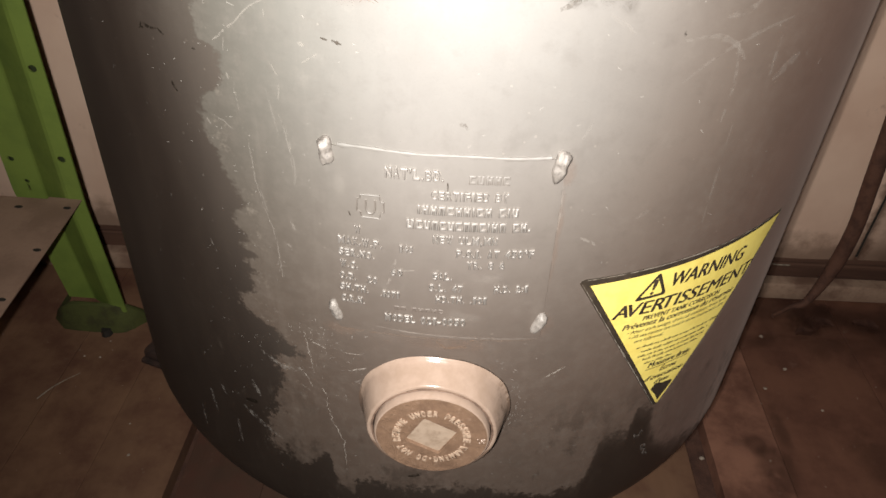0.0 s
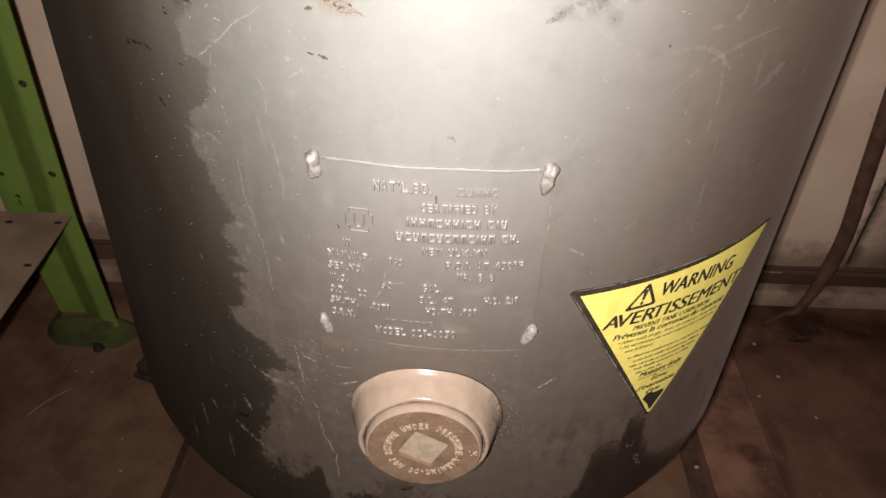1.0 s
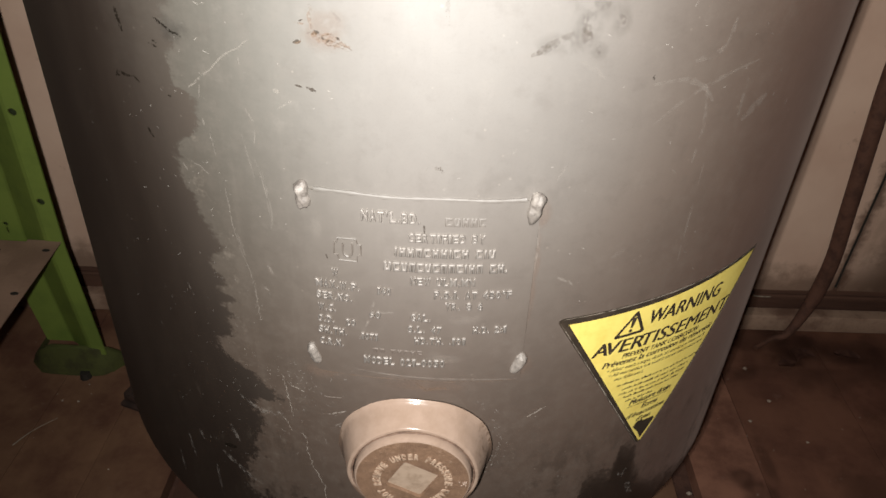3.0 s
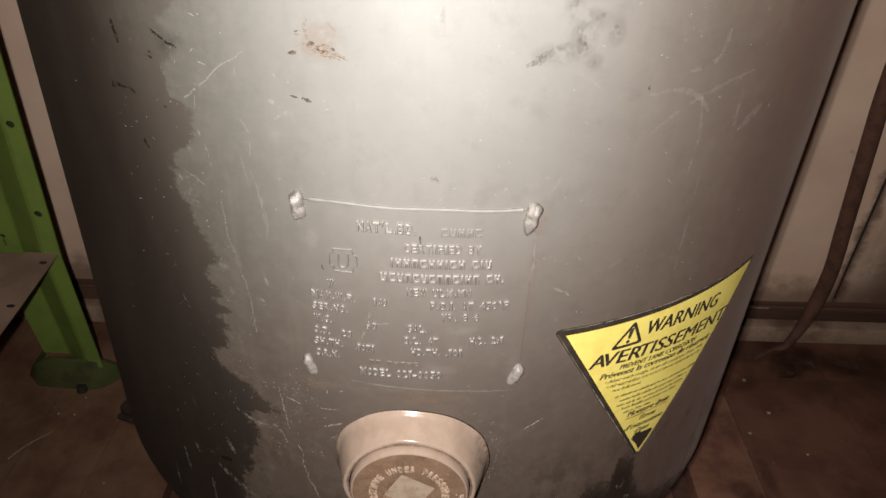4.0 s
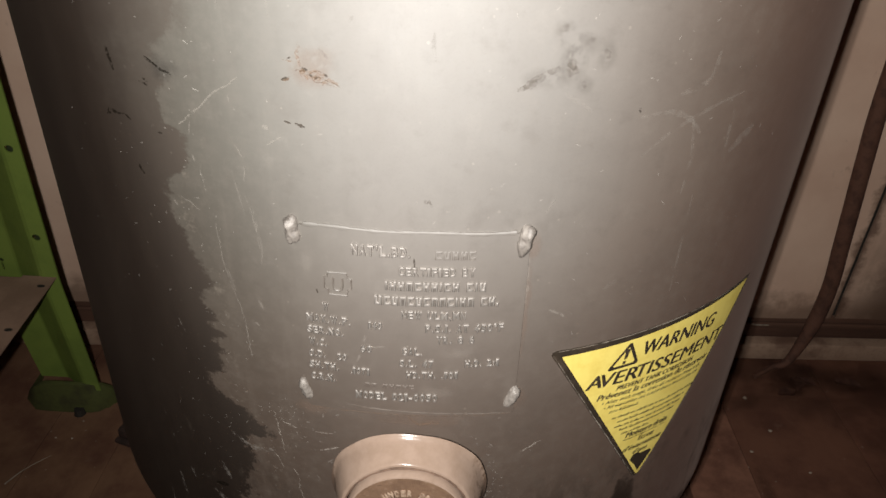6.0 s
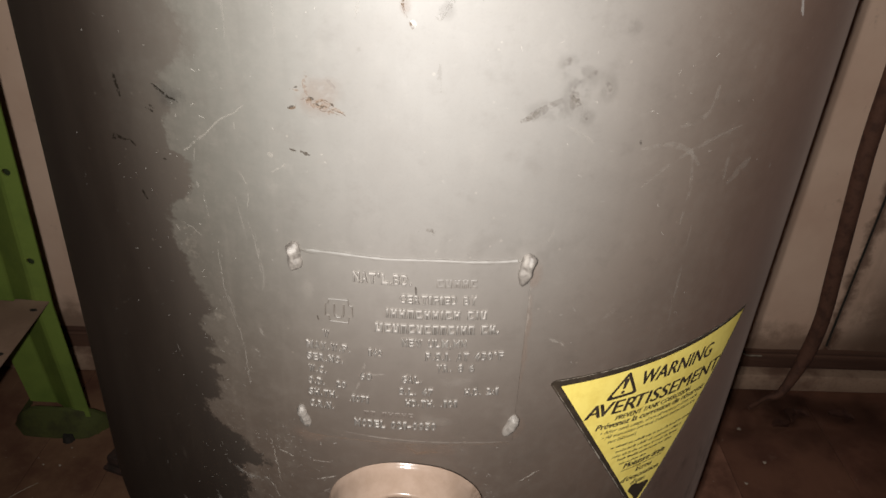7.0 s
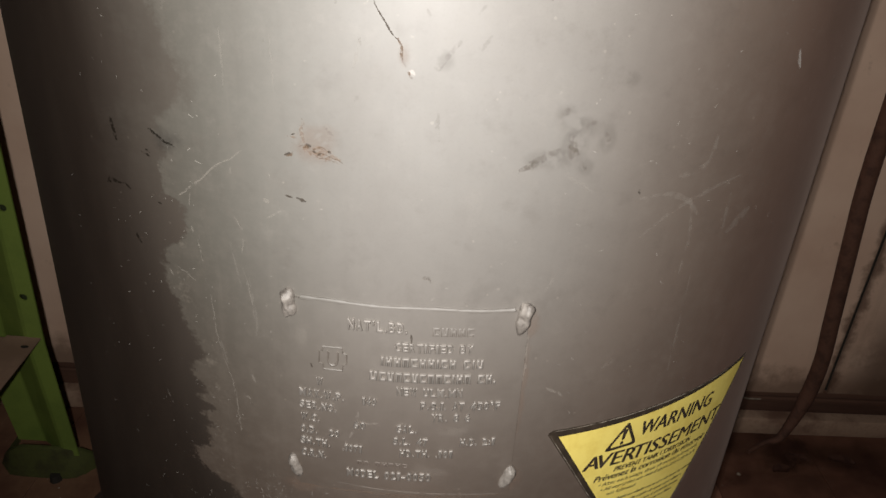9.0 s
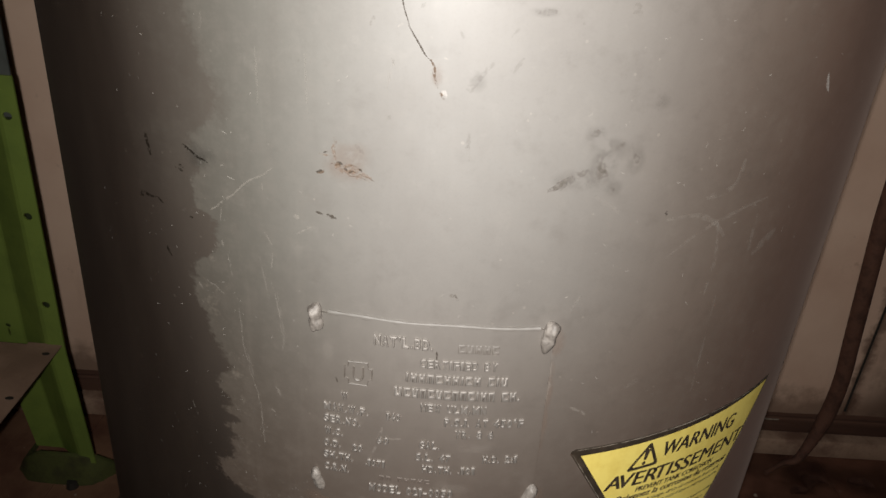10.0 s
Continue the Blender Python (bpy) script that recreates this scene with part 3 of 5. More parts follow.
def blocks(name, material, label, text, u0, u1, z0, cap, lift, thick):
    """Plain raised blocks, a part for each sign of a line that is not lettered."""
    total = sum(WIDE.get(ch, 1.0) for ch in text)
    x = u0
    for ch in text:
        w = WIDE.get(ch, 1.0) * (u1 - u0) / total
        if ch != " ":
            k = 4 if ch in ".,I" or w < 2 else random.choice((0, 1, 2, 3))
            h = cap * (0.26 if ch in ".," else 1.0)
            part(name, wrap(raised(STROKES[k], x, w, z0, h, cap, lift, thick), 500), material, plate, label)
        x += w


# ---- the closed room: ceiling and three walls added out of view for bounce ----
def wall_line(x):
    return 0.298 + 0.037 * x


TURN = math.degrees(math.atan(0.037))
floor = finish("floor", box(bmesh.new(), -1.7, 1.7, -2.1, 0.6, -0.12, -0.022), SUBFLOOR, False)
tagged(floor, "dark dirty subfloor under worn brown floorboards", "floor", kind="structure")
ceiling = finish("ceiling", box(bmesh.new(), -1.7, 1.7, -2.1, 0.6, 2.3, 2.4), CEIL, False)
tagged(ceiling, "unseen dull brown ceiling added to close the room", "ceiling", kind="structure")
for nm, b in (("unseen_wall_left", (-1.7, -1.6, -2.1, 0.6)), ("unseen_wall_right", (1.6, 1.7, -2.1, 0.6)), ("unseen_wall_front", (-1.6, 1.6, -2.1, -2.0))):
    w = finish(nm, box(bmesh.new(), *b, -0.1, 2.3), PLASTER, False)
    tagged(w, "unseen plain dull wall added to close the room", "wall", kind="structure")

wall = thing("wall_back", "aged cream painted panel wall with grimy lower edge", "wall", "structure")
wall.matrix_basis = pose(0, 0.298, 0, 0, 0, TURN)
for x0, x1 in ((-1.62, 0.5780), (0.5842, 1.62)):
    bm = bmesh.new()
    n = 60
    # the worn lower edge of the panel wanders a little
    for k in range(n):
        a, b = x0 + (x1 - x0) * k / n, x0 + (x1 - x0) * (k + 1) / n
        za, zb = (0.0735 + 0.003 * noise.noise((q * 9, 0, 3)) for q in (a, b))
        vs = [bm.verts.new(p) for p in ((a, 0, za), (b, 0, zb), (b, 0, 2.3), (a, 0, 2.3), (a, 0.05, za), (b, 0.05, zb), (b, 0.05, 2.3), (a, 0.05, 2.3))]
        bm.faces.new((vs[0], vs[1], vs[2], vs[3]))
        bm.faces.new((vs[0], vs[4], vs[5], vs[1]))
        if k == 0:
            bm.faces.new((vs[0], vs[3], vs[7], vs[4]))
        if k == n - 1:
            bm.faces.new((vs[1], vs[5], vs[6], vs[2]))
    bmesh.ops.remove_doubles(bm, verts=bm.verts, dist=1e-5)
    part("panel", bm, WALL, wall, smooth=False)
part("backing", box(bmesh.new(), -1.62, 1.62, 0.052, 0.10, -0.1, 2.3), DARK, wall, "dark backing behind the panel joint", False)
part("joint", box(bmesh.new(), 0.5782, 0.5840, 0.003, 0.040, 0.078, 2.3), DARK, wall, "dark open joint between two panels", False)
part("skirting", box(bmesh.new(), -1.62, 1.62, 0.010, 0.050, 0.030, 0.090, 0.002), SKIRT, wall, "brown stained skirting set back under the panel")
part("bead", box(bmesh.new(), -1.62, 1.62, 0.004, 0.0098, 0.054, 0.060, 0.002), SKIRT, wall, "thin brown bead on the skirting")
part("base_strip", box(bmesh.new(), -1.62, 1.62, -0.006, 0.050, 0.0, 0.029, 0.003), LOWTRIM, wall, "dirty cream base strip at the floor")


# ---- the compressor tank ----
tank = thing("air_tank", "large grey painted upright steel compressor tank, scuffed and dusty", "air tank")
prof = []
for k in range(25):
    a = math.pi / 2 * k / 24
    prof.append((max(0.0005, R * math.sin(a)), TANGENT - R / 2 * math.cos(a)))
for k in range(1, 13):
    prof.append((R, TANGENT + SHELL * k / 12))
for k in range(1, 25):
    a = math.pi / 2 * (1 - k / 24)
    prof.append((max(0.0005, R * math.sin(a)), TANGENT + SHELL + R / 2 * math.cos(a)))
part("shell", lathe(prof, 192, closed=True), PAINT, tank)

# splayed legs, one of which shows behind the shell
for k in range(3):
    a = radians(162 + 120 * k)
    turn = Matrix.Rotation(a, 4, "Z")
    bm = bmesh.new()
    pr = [(0.205, 0.196), (0.225, 0.190), (0.345, 0.010), (0.345, 0.0062), (0.330, 0.0062), (0.205, 0.178)]
    for side in (-0.022, 0.022):
        for x, z in pr:
            bm.verts.new((x, side, z))
    bm.verts.ensure_lookup_table()
    n = len(pr)
    bm.faces.new(bm.verts[:n])
    bm.faces.new(bm.verts[n:])
    for i in range(n):
        j = (i + 1) % n
        bm.faces.new((bm.verts[i], bm.verts[j], bm.verts[n + j], bm.verts[n + i]))
    bmesh.ops.transform(bm, matrix=turn, verts=bm.verts)
    leg = part("leg", bm, RUSTY, tank, "dark rusty splayed steel leg", False)
    bm = box(bmesh.new(), 0.310, 0.386, -0.024, 0.024, 0.0, 0.006, 0.002)
    box(bm, 0.345, 0.382, -0.0205, 0.0205, 0.0062, 0.022, 0.004)
    bmesh.ops.transform(bm, matrix=turn, verts=bm.verts)
    part("foot_pad", bm, RUSTY, leg, "dark rusty foot pad on the floor")

# ---- nameplate ----
plate_bm = flat([(-50, -15.0), (-30, -14.8), (0, -14.6), (30, -14.6), (52.5, -14.8), (53.5, -60), (54.5, -118.5), (53.5, -119.5), (20, -119.2), (-20, -118.8), (-46, -119.5), (-48, -118.0), (-49, -60)], 0.9, 0.9)
plate = part("nameplate", wrap(plate_bm), PAINT, tank, "painted-over embossed steel nameplate")
bm = tube([on_shell(u, -14.7 + 0.25 * math.sin(u / 7), 0.0001) for u in range(-44, 47, 2)], lambda t: 0.00115 - 0.00028 * math.sin(math.pi * t) + 0.0003 * math.sin(t * 23) * math.sin(t * 61), 8)
part("edge_bead", bm, PAINT, plate, "pale bead along the plate's upper edge")
for u0, z0, u1, z1, wide, high in ((-49.8, -14.0, -48.8, -22.5, 3.5, 4.2), (51.2, -14.0, 49.6, -23.5, 3.7, 4.5), (-50.3, -105.3, -47.6, -112.0, 2.9, 3.4), (54.0, -105.0, 51.2, -112.8, 3.4, 3.8)):
    bm = bmesh.new()
    bmesh.ops.create_icosphere(bm, subdivisions=4, radius=1.0)
    along = Vector((u1 - u0, z1 - z0, 0))
    half = along.length / 2 + 2.6
    along.normalize()
    across = Vector((-along.y, along.x, 0))
    for v in bm.verts:
        q = v.co.copy()
        lump = 1 + 0.22 * noise.noise(q * 1.3 + Vector((u0, z0, 0))) + 0.05 * noise.noise(q * 3 + Vector((z0, u0, 0)))
        # an upper drop laid over a longer lower run
        taper = (0.93 - 0.12 * q.y - 0.09 * math.exp(-((q.y + 0.12) / 0.2) ** 2)) * math.sqrt(1 + 0.9 * q.y * q.y)
        place = Vector(((u0 + u1) / 2, (z0 + z1) / 2, 0)) + along * (q.y * half * lump) + across * (q.x * wide * taper * lump)
        v.co = on_shell(place.x, place.y, (0.3 + q.z * high * taper * lump) / 1000)
    part("weld_bead", bm, BEAD, plate, "lumpy weld bead holding the plate")

TOP = 1.75
LINES = [("NAT'L.BD.", -23.9, 1.9, -26.4, 4.8), ("CERTIFIED BY", -3.8, 30.0, -35.5, 4.0), ("NEW ULM,MN", -2.3, 27.2, -58.9, 3.9),
         ("W", -38.0, -34.4, -58.1, 3.8), ("MAX.W.P.", -45.9, -24.7, -65.3, 3.9), ("140", -17.1, -10.5, -65.8, 3.6), ("P.S.I. AT 450°F", 8.6, 44.8, -66.3, 4.0),
         ("SER.NO.", -45.9, -28.3, -72.1, 3.8), ("YR. 8 6", 13.9, 31.9, -72.9, 3.9), ("W.C.", -45.4, -36.3, -79.3, 3.8), ("60", -21.1, -15.1, -80.1, 3.7),
         ("GAL.", -1.7, 8.2, -80.2, 3.9), ("O.D.", -45.8, -37.3, -86.5, 3.8), ("20", -32.4, -27.1, -86.6, 3.6), ("S.L. 47", -2.9, 13.5, -87.4, 3.8),
         ("H.D. 2:1", 27.7, 44.4, -87.3, 3.8), ("SH.TH.", -46.0, -31.3, -93.4, 3.8), (".1071", -26.0, -16.5, -94.1, 3.6), ("HD.TH. .101", 0.4, 25.2, -94.4, 3.8),
         ("C.R.N.", -45.6, -33.2, -100.7, 3.8), ("MODEL 021-0050", -24.0, 16.0, -109.3, 4.3)]
for text, u0, u1, z0, cap in LINES:
    part("raised_lettering", stamped(text, u0, u1, z0, cap), EMBOSS, plate, "raised letters pressed in the plate")
for text, u0, u1, z0, cap in (("INDUSTRIAL AIR", -9.7, 35.2, -43.8, 4.7), ("MANUFACTURING CO.", -14.5, 41.5, -51.9, 4.9)):
    blocks("raised_mark", EMBOSS, "raised plain block of the maker's line", text, u0, u1, z0, cap, TOP, 1.7)
for text, u0, u1, z0, cap in (("88888", 11.7, 29.8, -27.2, 4.2), ("88 88888", -19.5, 4.9, -101.9, 2.4)):
    blocks("stamped_mark", PAINT, "faint stamped figure worn away", text, u0, u1, z0, cap, 1.25, 0.7)
# the inspection stamp: a square with bulging sides round a U shape
shape = [(-34.6, -37.3), (-26.0, -36.9), (-25.6, -39.6), (-24.1, -39.9), (-24.1, -45.4), (-25.6, -45.8), (-26.0, -48.9), (-34.2, -48.9), (-34.5, -46.2), (-36.2, -45.9), (-36.2, -39.9), (-34.9, -39.6)]
stamp = [on_shell(u, z, 0.0011) for u, z in shape] + [on_shell(*shape[0], 0.0011)]
part("stamp_outline", tube(stamp, 0.00036, 6), PAINT, plate, "raised outline of an inspection stamp")
horse = spline([(-32.2, -39.8, 0), (-32.2, -43.6, 0), (-31.4, -46.0, 0), (-30.0, -46.6, 0), (-28.7, -46.0, 0), (-28.0, -43.6, 0), (-28.0, -39.6, 0)], 4)
part("stamp_sign", tube([on_shell(p.x, p.y, 0.0011) for p in horse], 0.00050, 6), PAINT, plate, "raised horseshoe sign of the stamp")

# ---- warning label ----
label_black = wrap(flat([(70.8, -86.2), (71.2, -84.6), (73.0, -83.6), (140, -82.7), (215.6, -82.9), (147.0, -201.8), (145.2, -202.6), (142.6, -201.3)], 0.30, 0.3))
sticker = part("warning_label", label_black, BLACK, tank, "triangular yellow warning label with black border", False)
yellow = wrap(flat([(76.4, -87.8), (140, -86.4), (212.6, -84.6), (147.0, -200.9), (145.0, -200.4)], 0.42))
part("yellow_field", yellow, YELLOW, sticker, "worn yellow field", False)
part("tip_arrow", wrap(flat([(136.6, -184.6), (138.6, -180.6), (143.0, -180.2), (143.6, -182.0), (152.6, -183.0), (154.0, -185.2), (145.8, -198.2), (141.8, -191.0)], 0.50)), BLACK, sticker, "black arrow at the label's tip", False)


def rounded_triangle(cx, z0, w, h, r, shear):
    pts = []
    corners = [(cx - w / 2, z0), (cx + w / 2, z0), (cx, z0 + h)]
    cen = (cx, z0 + h / 3)
    for i, (x, y) in enumerate(corners):
        d = Vector((cen[0] - x, cen[1] - y)).normalized()
        c = Vector((x, y)) + d * r * 2
        base = math.atan2(-d.y, -d.x)
        for k in range(-3, 4):
            a = base + k * radians(20)
            pts.append((c.x + r * math.cos(a), c.y + r * math.sin(a)))
    return [(x + (y - z0) * shear, y) for x, y in pts]


part("sign_triangle", wrap(flat(rounded_triangle(113.8, -104.4, 20.5, 17.0, 1.3, 0.15), 0.50)), BLACK, sticker, "black alert triangle", False)
part("sign_field", wrap(flat(rounded_triangle(114.0, -102.5, 14.2, 11.6, 0.8, 0.15), 0.58)), YELLOW, sticker, "yellow inside of the alert triangle", False)
dot = [(114.0 + 1.15 * math.cos(k * math.pi / 6), -100.9 + 1.15 * math.sin(k * math.pi / 6)) for k in range(12)]
part("sign_mark", wrap(flat([(113.5, -98.9), (115.1, -98.9), (116.8, -92.6), (116.2, -92.2), (114.2, -92.2), (113.6, -92.6)], 0.66)), BLACK, sticker, "black stroke of the exclamation mark", False)
part("sign_mark", wrap(flat(dot, 0.66)), BLACK, sticker, "black dot of the exclamation mark", False)
PRINT = [("W", 125.8, 136.8, -100.2, 9.3, 0.2), ("ARNING", 135.0, 182.6, -100.6, 9.3, 0.2), ("A", 92.8, 102.0, -114.2, 8.9, 0.2), ("VER", 101.4, 124.6, -114.5, 8.9, 0.2), ("TISSEMENT", 124.0, 196.6, -115.2, 8.8, 0.2),
         ("PREVENT TANK CORROSION", 113.0, 170.6, -120.1, 3.2, 0.3), ("Prévenez la corrosion du réservoir", 101.4, 186.0, -124.2, 4.0, 0.3), ("• After each usage, drain all moisture from tank", 105.6, 181.0, -128.4, 2.4, 0.3),
         ("• All warranties are void if above instructions are", 107.4, 179.6, -132.3, 2.4, 0.3), ("not followed.", 111.8, 131.4, -136.4, 2.3, 0.3),
         ("Moisture drain", 127.8, 160.6, -162.2, 4.2, 0.3), ("Écrou", 138.6, 151.4, -169.2, 3.9, 0.3), ("d'évacuation", 128.6, 159.0, -174.4, 3.8, 0.3), ("d'eau", 137.4, 149.0, -179.8, 3.6, 0.3)]
FALL = 0.042          # the lines of print fall a little along the label
for text, u0, u1, z0, cap, slant in PRINT:
    bm = letters(text, u0, u1, z0, cap, 0.50, 0, slant, 0.0)
    # heavy strokes: the line laid three times, a hair apart
    for k in ((1, 2) if cap >= 3.0 else (1,)):
        again = letters(text, u0 + k * cap * (0.040 if cap > 5 else 0.055), u1 + k * cap * (0.040 if cap > 5 else 0.055), z0 + (0.16 if k == 1 else 0) * cap / 9, cap, 0.50 + 0.02 * k, 0, slant, 0.0)
        me = bpy.data.meshes.new("line")
        again.to_mesh(me)
        again.free()
        bm.from_mesh(me)
        bpy.data.meshes.remove(me)
    for v in bm.verts:
        v.co.y -= FALL * (v.co.x - u0)
    part("printed_line", wrap(bm, 500), BLACK, sticker, "black printed words", False)
# small print that cannot be read
for u0, u1, z0 in ((114.8, 178.0, -142.0), (119.0, 174.5, -146.2), (117.6, 170.6, -149.9), (121.8, 166.0, -153.6), (124.0, 146.0, -157.4)):
    bm, u = bmesh.new(), u0
    while u < u1 - 2:
        for k in range(random.randint(2, 8)):
            w, h = random.uniform(0.45, 0.95), random.choice((1.0, 1.1, 1.2, 1.75))
            bm.faces.new([bm.verts.new(p) for p in ((u, z0, 0.5), (u + w, z0, 0.5), (u + w + 0.3, z0 + h, 0.5), (u + 0.3, z0 + h, 0.5))])
            u += w + 0.24
            if u > u1:
                break
        u += 1.0
    for v in bm.verts:
        v.co.y -= FALL * (v.co.x - u0)
    part("small_print", wrap(bm, 3.0), BLACK, sticker, "small print worn to plain bars", False)
part("underline", wrap(flat([(127.0, -163.9), (159.6, -165.2), (159.6, -164.7), (127.0, -163.4)], 0.5), 3.0), BLACK, sticker, "thin black rule under the words", False)

for pts, w in (([(73, -84.0), (140, -82.9), (214.8, -82.9)], 0.7), ([(215.2, -83.6), (181, -143), (147.2, -201.6)], 0.8), ([(72, -86.5), (108, -145), (143, -201)], 0.5)):
    part("label_edge", ribbon(pts, w, 0.62, 0.4), M_EDGE, sticker, "pale worn film edge", False)

# ---- threaded port with its plug ----
PX, PZ = 0.0030, ZD - 0.167
prof = [(0.0300, 0.2480), (0.0330, 0.2545), (0.0374, 0.2588), (0.0400, 0.2601), (0.0409, 0.2606), (0.0411, 0.2610), (0.0409, 0.2613), (0.0401, 0.2618), (0.0393, 0.2625), (0.0387, 0.2634), (0.0381, 0.2646), (0.0364, 0.2684), (0.0341, 0.2735), (0.0337, 0.2742), (0.0332, 0.2744), (0.0323, 0.2744), (0.0315, 0.2736), (0.0311, 0.2700), (0.0310, 0.2640)]
bm = lathe(prof, 72, "y")
for v in bm.verts:
    root = min(1, max(0, (0.2730 + v.co.y) / 0.0115))
    v.co.y += root * 3.4 * v.co.x ** 2
    v.co += 0.0005 * noise.noise_vector(v.co * 70)
    v.co += Vector((PX, 0, PZ))
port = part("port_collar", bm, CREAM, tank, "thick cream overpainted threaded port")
side = 0.0110
turn = radians(28)
prof = [(0.0303, 0.2600), (0.0304, 0.2742), (0.0301, 0.2764), (0.0295, 0.2777), (0.0288, 0.2780)]
bm = lathe(prof, 72, "y")
bmesh.ops.translate(bm, vec=(PX, 0, PZ), verts=bm.verts)
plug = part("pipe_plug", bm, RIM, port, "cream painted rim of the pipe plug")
ring = [(PX + 0.0314 * math.sin(2 * math.pi * i / 64), -0.2740 - 0.0002 * math.sin(i * 1.7), PZ + 0.0314 * math.cos(2 * math.pi * i / 64)) for i in range(65)]
part("thread_gap", tube(ring, 0.00050, 6), GAPRUST, port, "dark cracked gap round the plug")
# the plug's brown face with a square socket sunk in it
bm = bmesh.new()
outer = [bm.verts.new((PX + 0.0288 * math.sin(2 * math.pi * i / 72), -0.2780, PZ + 0.0288 * math.cos(2 * math.pi * i / 72))) for i in range(72)]


def square_point(a, s):
    """A point at angle a on a turned square of half side s."""
    b = (a - turn + math.pi / 4) % (math.pi / 2) - math.pi / 4
    return s / math.cos(b)


def face_ring(s, y):
    out = []
    for i in range(72):
        a = 2 * math.pi * i / 72
        r = square_point(a, s)
        out.append(bm.verts.new((PX + r * math.sin(a), y, PZ + r * math.cos(a))))
    return out


rim, wall_in = face_ring(side * 0.94, -0.2780), face_ring(side * 0.90, -0.2764)
for a, b in ((outer, rim), (rim, wall_in)):
    for i in range(72):
        j = (i + 1) % 72
        bm.faces.new((a[i], a[j], b[j], b[i]))
part("plug_face", bm, PLUGFACE, port, "bare brown rusty plug face with a square socket")
bm = bmesh.new()
bm.faces.new(face_ring(side * 0.905, -0.27645))
part("socket_floor", bm, SOCKET, port, "dusty cream floor of the square socket")
WORDS = "REMOVE UNDER PRESSURE-WARNING-DO NOT "
bm_all = bmesh.new()
for i, ch in enumerate(WORDS):
    if ch == " ":
        continue
    lb = letters(ch, 0, 1, 0, 1, 0, 1, 0, 0.045, 0.0)
    w = 2.35 if ch not in "-I" else 1.2
    a = radians(-102 + 360 * i / len(WORDS))
    for v in lb.verts:
        x, y, z = (v.co.x - 0.5) * w / 1000, v.co.y * 3.7 / 1000 + 0.0166, 0.2783 + (v.co.z + 0.5) * 0.0006
        v.co = Vector((PX + x * math.cos(a) + y * math.sin(a), -z, PZ - x * math.sin(a) + y * math.cos(a)))
    me = bpy.data.meshes.new("sign")
    lb.to_mesh(me)
    lb.free()
    bm_all.from_mesh(me)
    bpy.data.meshes.remove(me)
part("cast_lettering", bm_all, LETTER, port, "worn pale cast letters round the plug", False)
bm = bmesh.new()
for k in range(14):
    a, d = random.uniform(0, 6.3), random.uniform(0, 0.0028)
    x, z = PX + 0.0262 + d * math.cos(a), PZ - 0.0008 + d * math.sin(a)
    s = random.uniform(0.0003, 0.0007)
    r = bmesh.ops.create_icosphere(bm, subdivisions=1, radius=s)
    bmesh.ops.translate(bm, vec=(x, -0.2781, z), verts=r["verts"])
part("paint_crumbs", bm, RIM, port, "crumbs of cream paint on the plug")

# ---- marks on the shell ----
def marks(name, material, label, items):
    for pts, width in items:
        part(name, ribbon(pts, width), material, tank, label, False)


def jag(points, step, shift, seed):
    """A line broken into short uneven runs."""
    rs = random.Random(seed)
    out = []
    for (x0, y0), (x1, y1) in zip(points, points[1:]):
        n = max(1, int(math.hypot(x1 - x0, y1 - y0) / step))
        out += [(x0 + (x1 - x0) * k / n + rs.gauss(0, shift), y0 + (y1 - y0) * k / n + rs.gauss(0, shift)) for k in range(n)]
    return out + [points[-1]]


def jags(name, material, label, items):
    for i, (pts, width, shift) in enumerate(items):
        part(name, ribbon(jag(pts, 1.9, shift * 0.7, i + 11), width, 1.15 if name.startswith("plate") else 0.3, 0.35), material, tank, label, False)


jags("crack", M_CRACK, "fine dark crack in the paint", [
    ([(-24, 134), (-21.5, 126), (-20.6, 121), (-18.0, 114.5), (-17.4, 111.5), (-15.2, 105.2)], 0.55, 0.14), ([(-15.2, 105.2), (-13.0, 101.4), (-11.2, 98.8), (-8.6, 95.4), (-6.6, 93.4)], 0.55, 0.16)])
jags("rust_scrape", M_RUST, "rusty end of the crack", [([(-6.9, 94.2), (-5.7, 91.5), (-5.2, 87.5), (-3.6, 84.2)], 1.15, 0.12), ([(-2.8, 83.0), (-1.5, 80.6)], 1.0, 0.1)])
jags("rust_scrape", M_RUST, "rusty scraped mark in the paint", [
    ([(-42.8, 51.2), (-40.4, 52.6), (-37.0, 49.4), (-33.4, 49.8), (-30.5, 48.2), (-26.0, 46.6)], 0.54, 0.35), ([(-40.5, 52.0), (-38.0, 51.0), (-34.0, 51.6), (-31.0, 50.2)], 0.40, 0.3),
    ([(-37.0, 48.4), (-33.0, 47.6), (-29.0, 46.8)], 0.36, 0.3), ([(-41.5, 51.0), (-39.4, 51.8)], 1.15, 0.2), ([(-48.9, 47.0), (-46.4, 47.6), (-45.4, 49.0)], 0.72, 0.25)])
jags("rust_scrape", M_FAINTRUST, "faint rusty scrape in the paint", [([(-41.2, 62.0), (-41.8, 56.0), (-40.8, 53.0)], 1.58, 0.4), ([(-47.4, 55.0), (-43.0, 54.6)], 0.72, 0.3), ([(-41.0, 51.2), (-34.0, 49.6), (-27.0, 47.0)], 3.96, 0.4)])
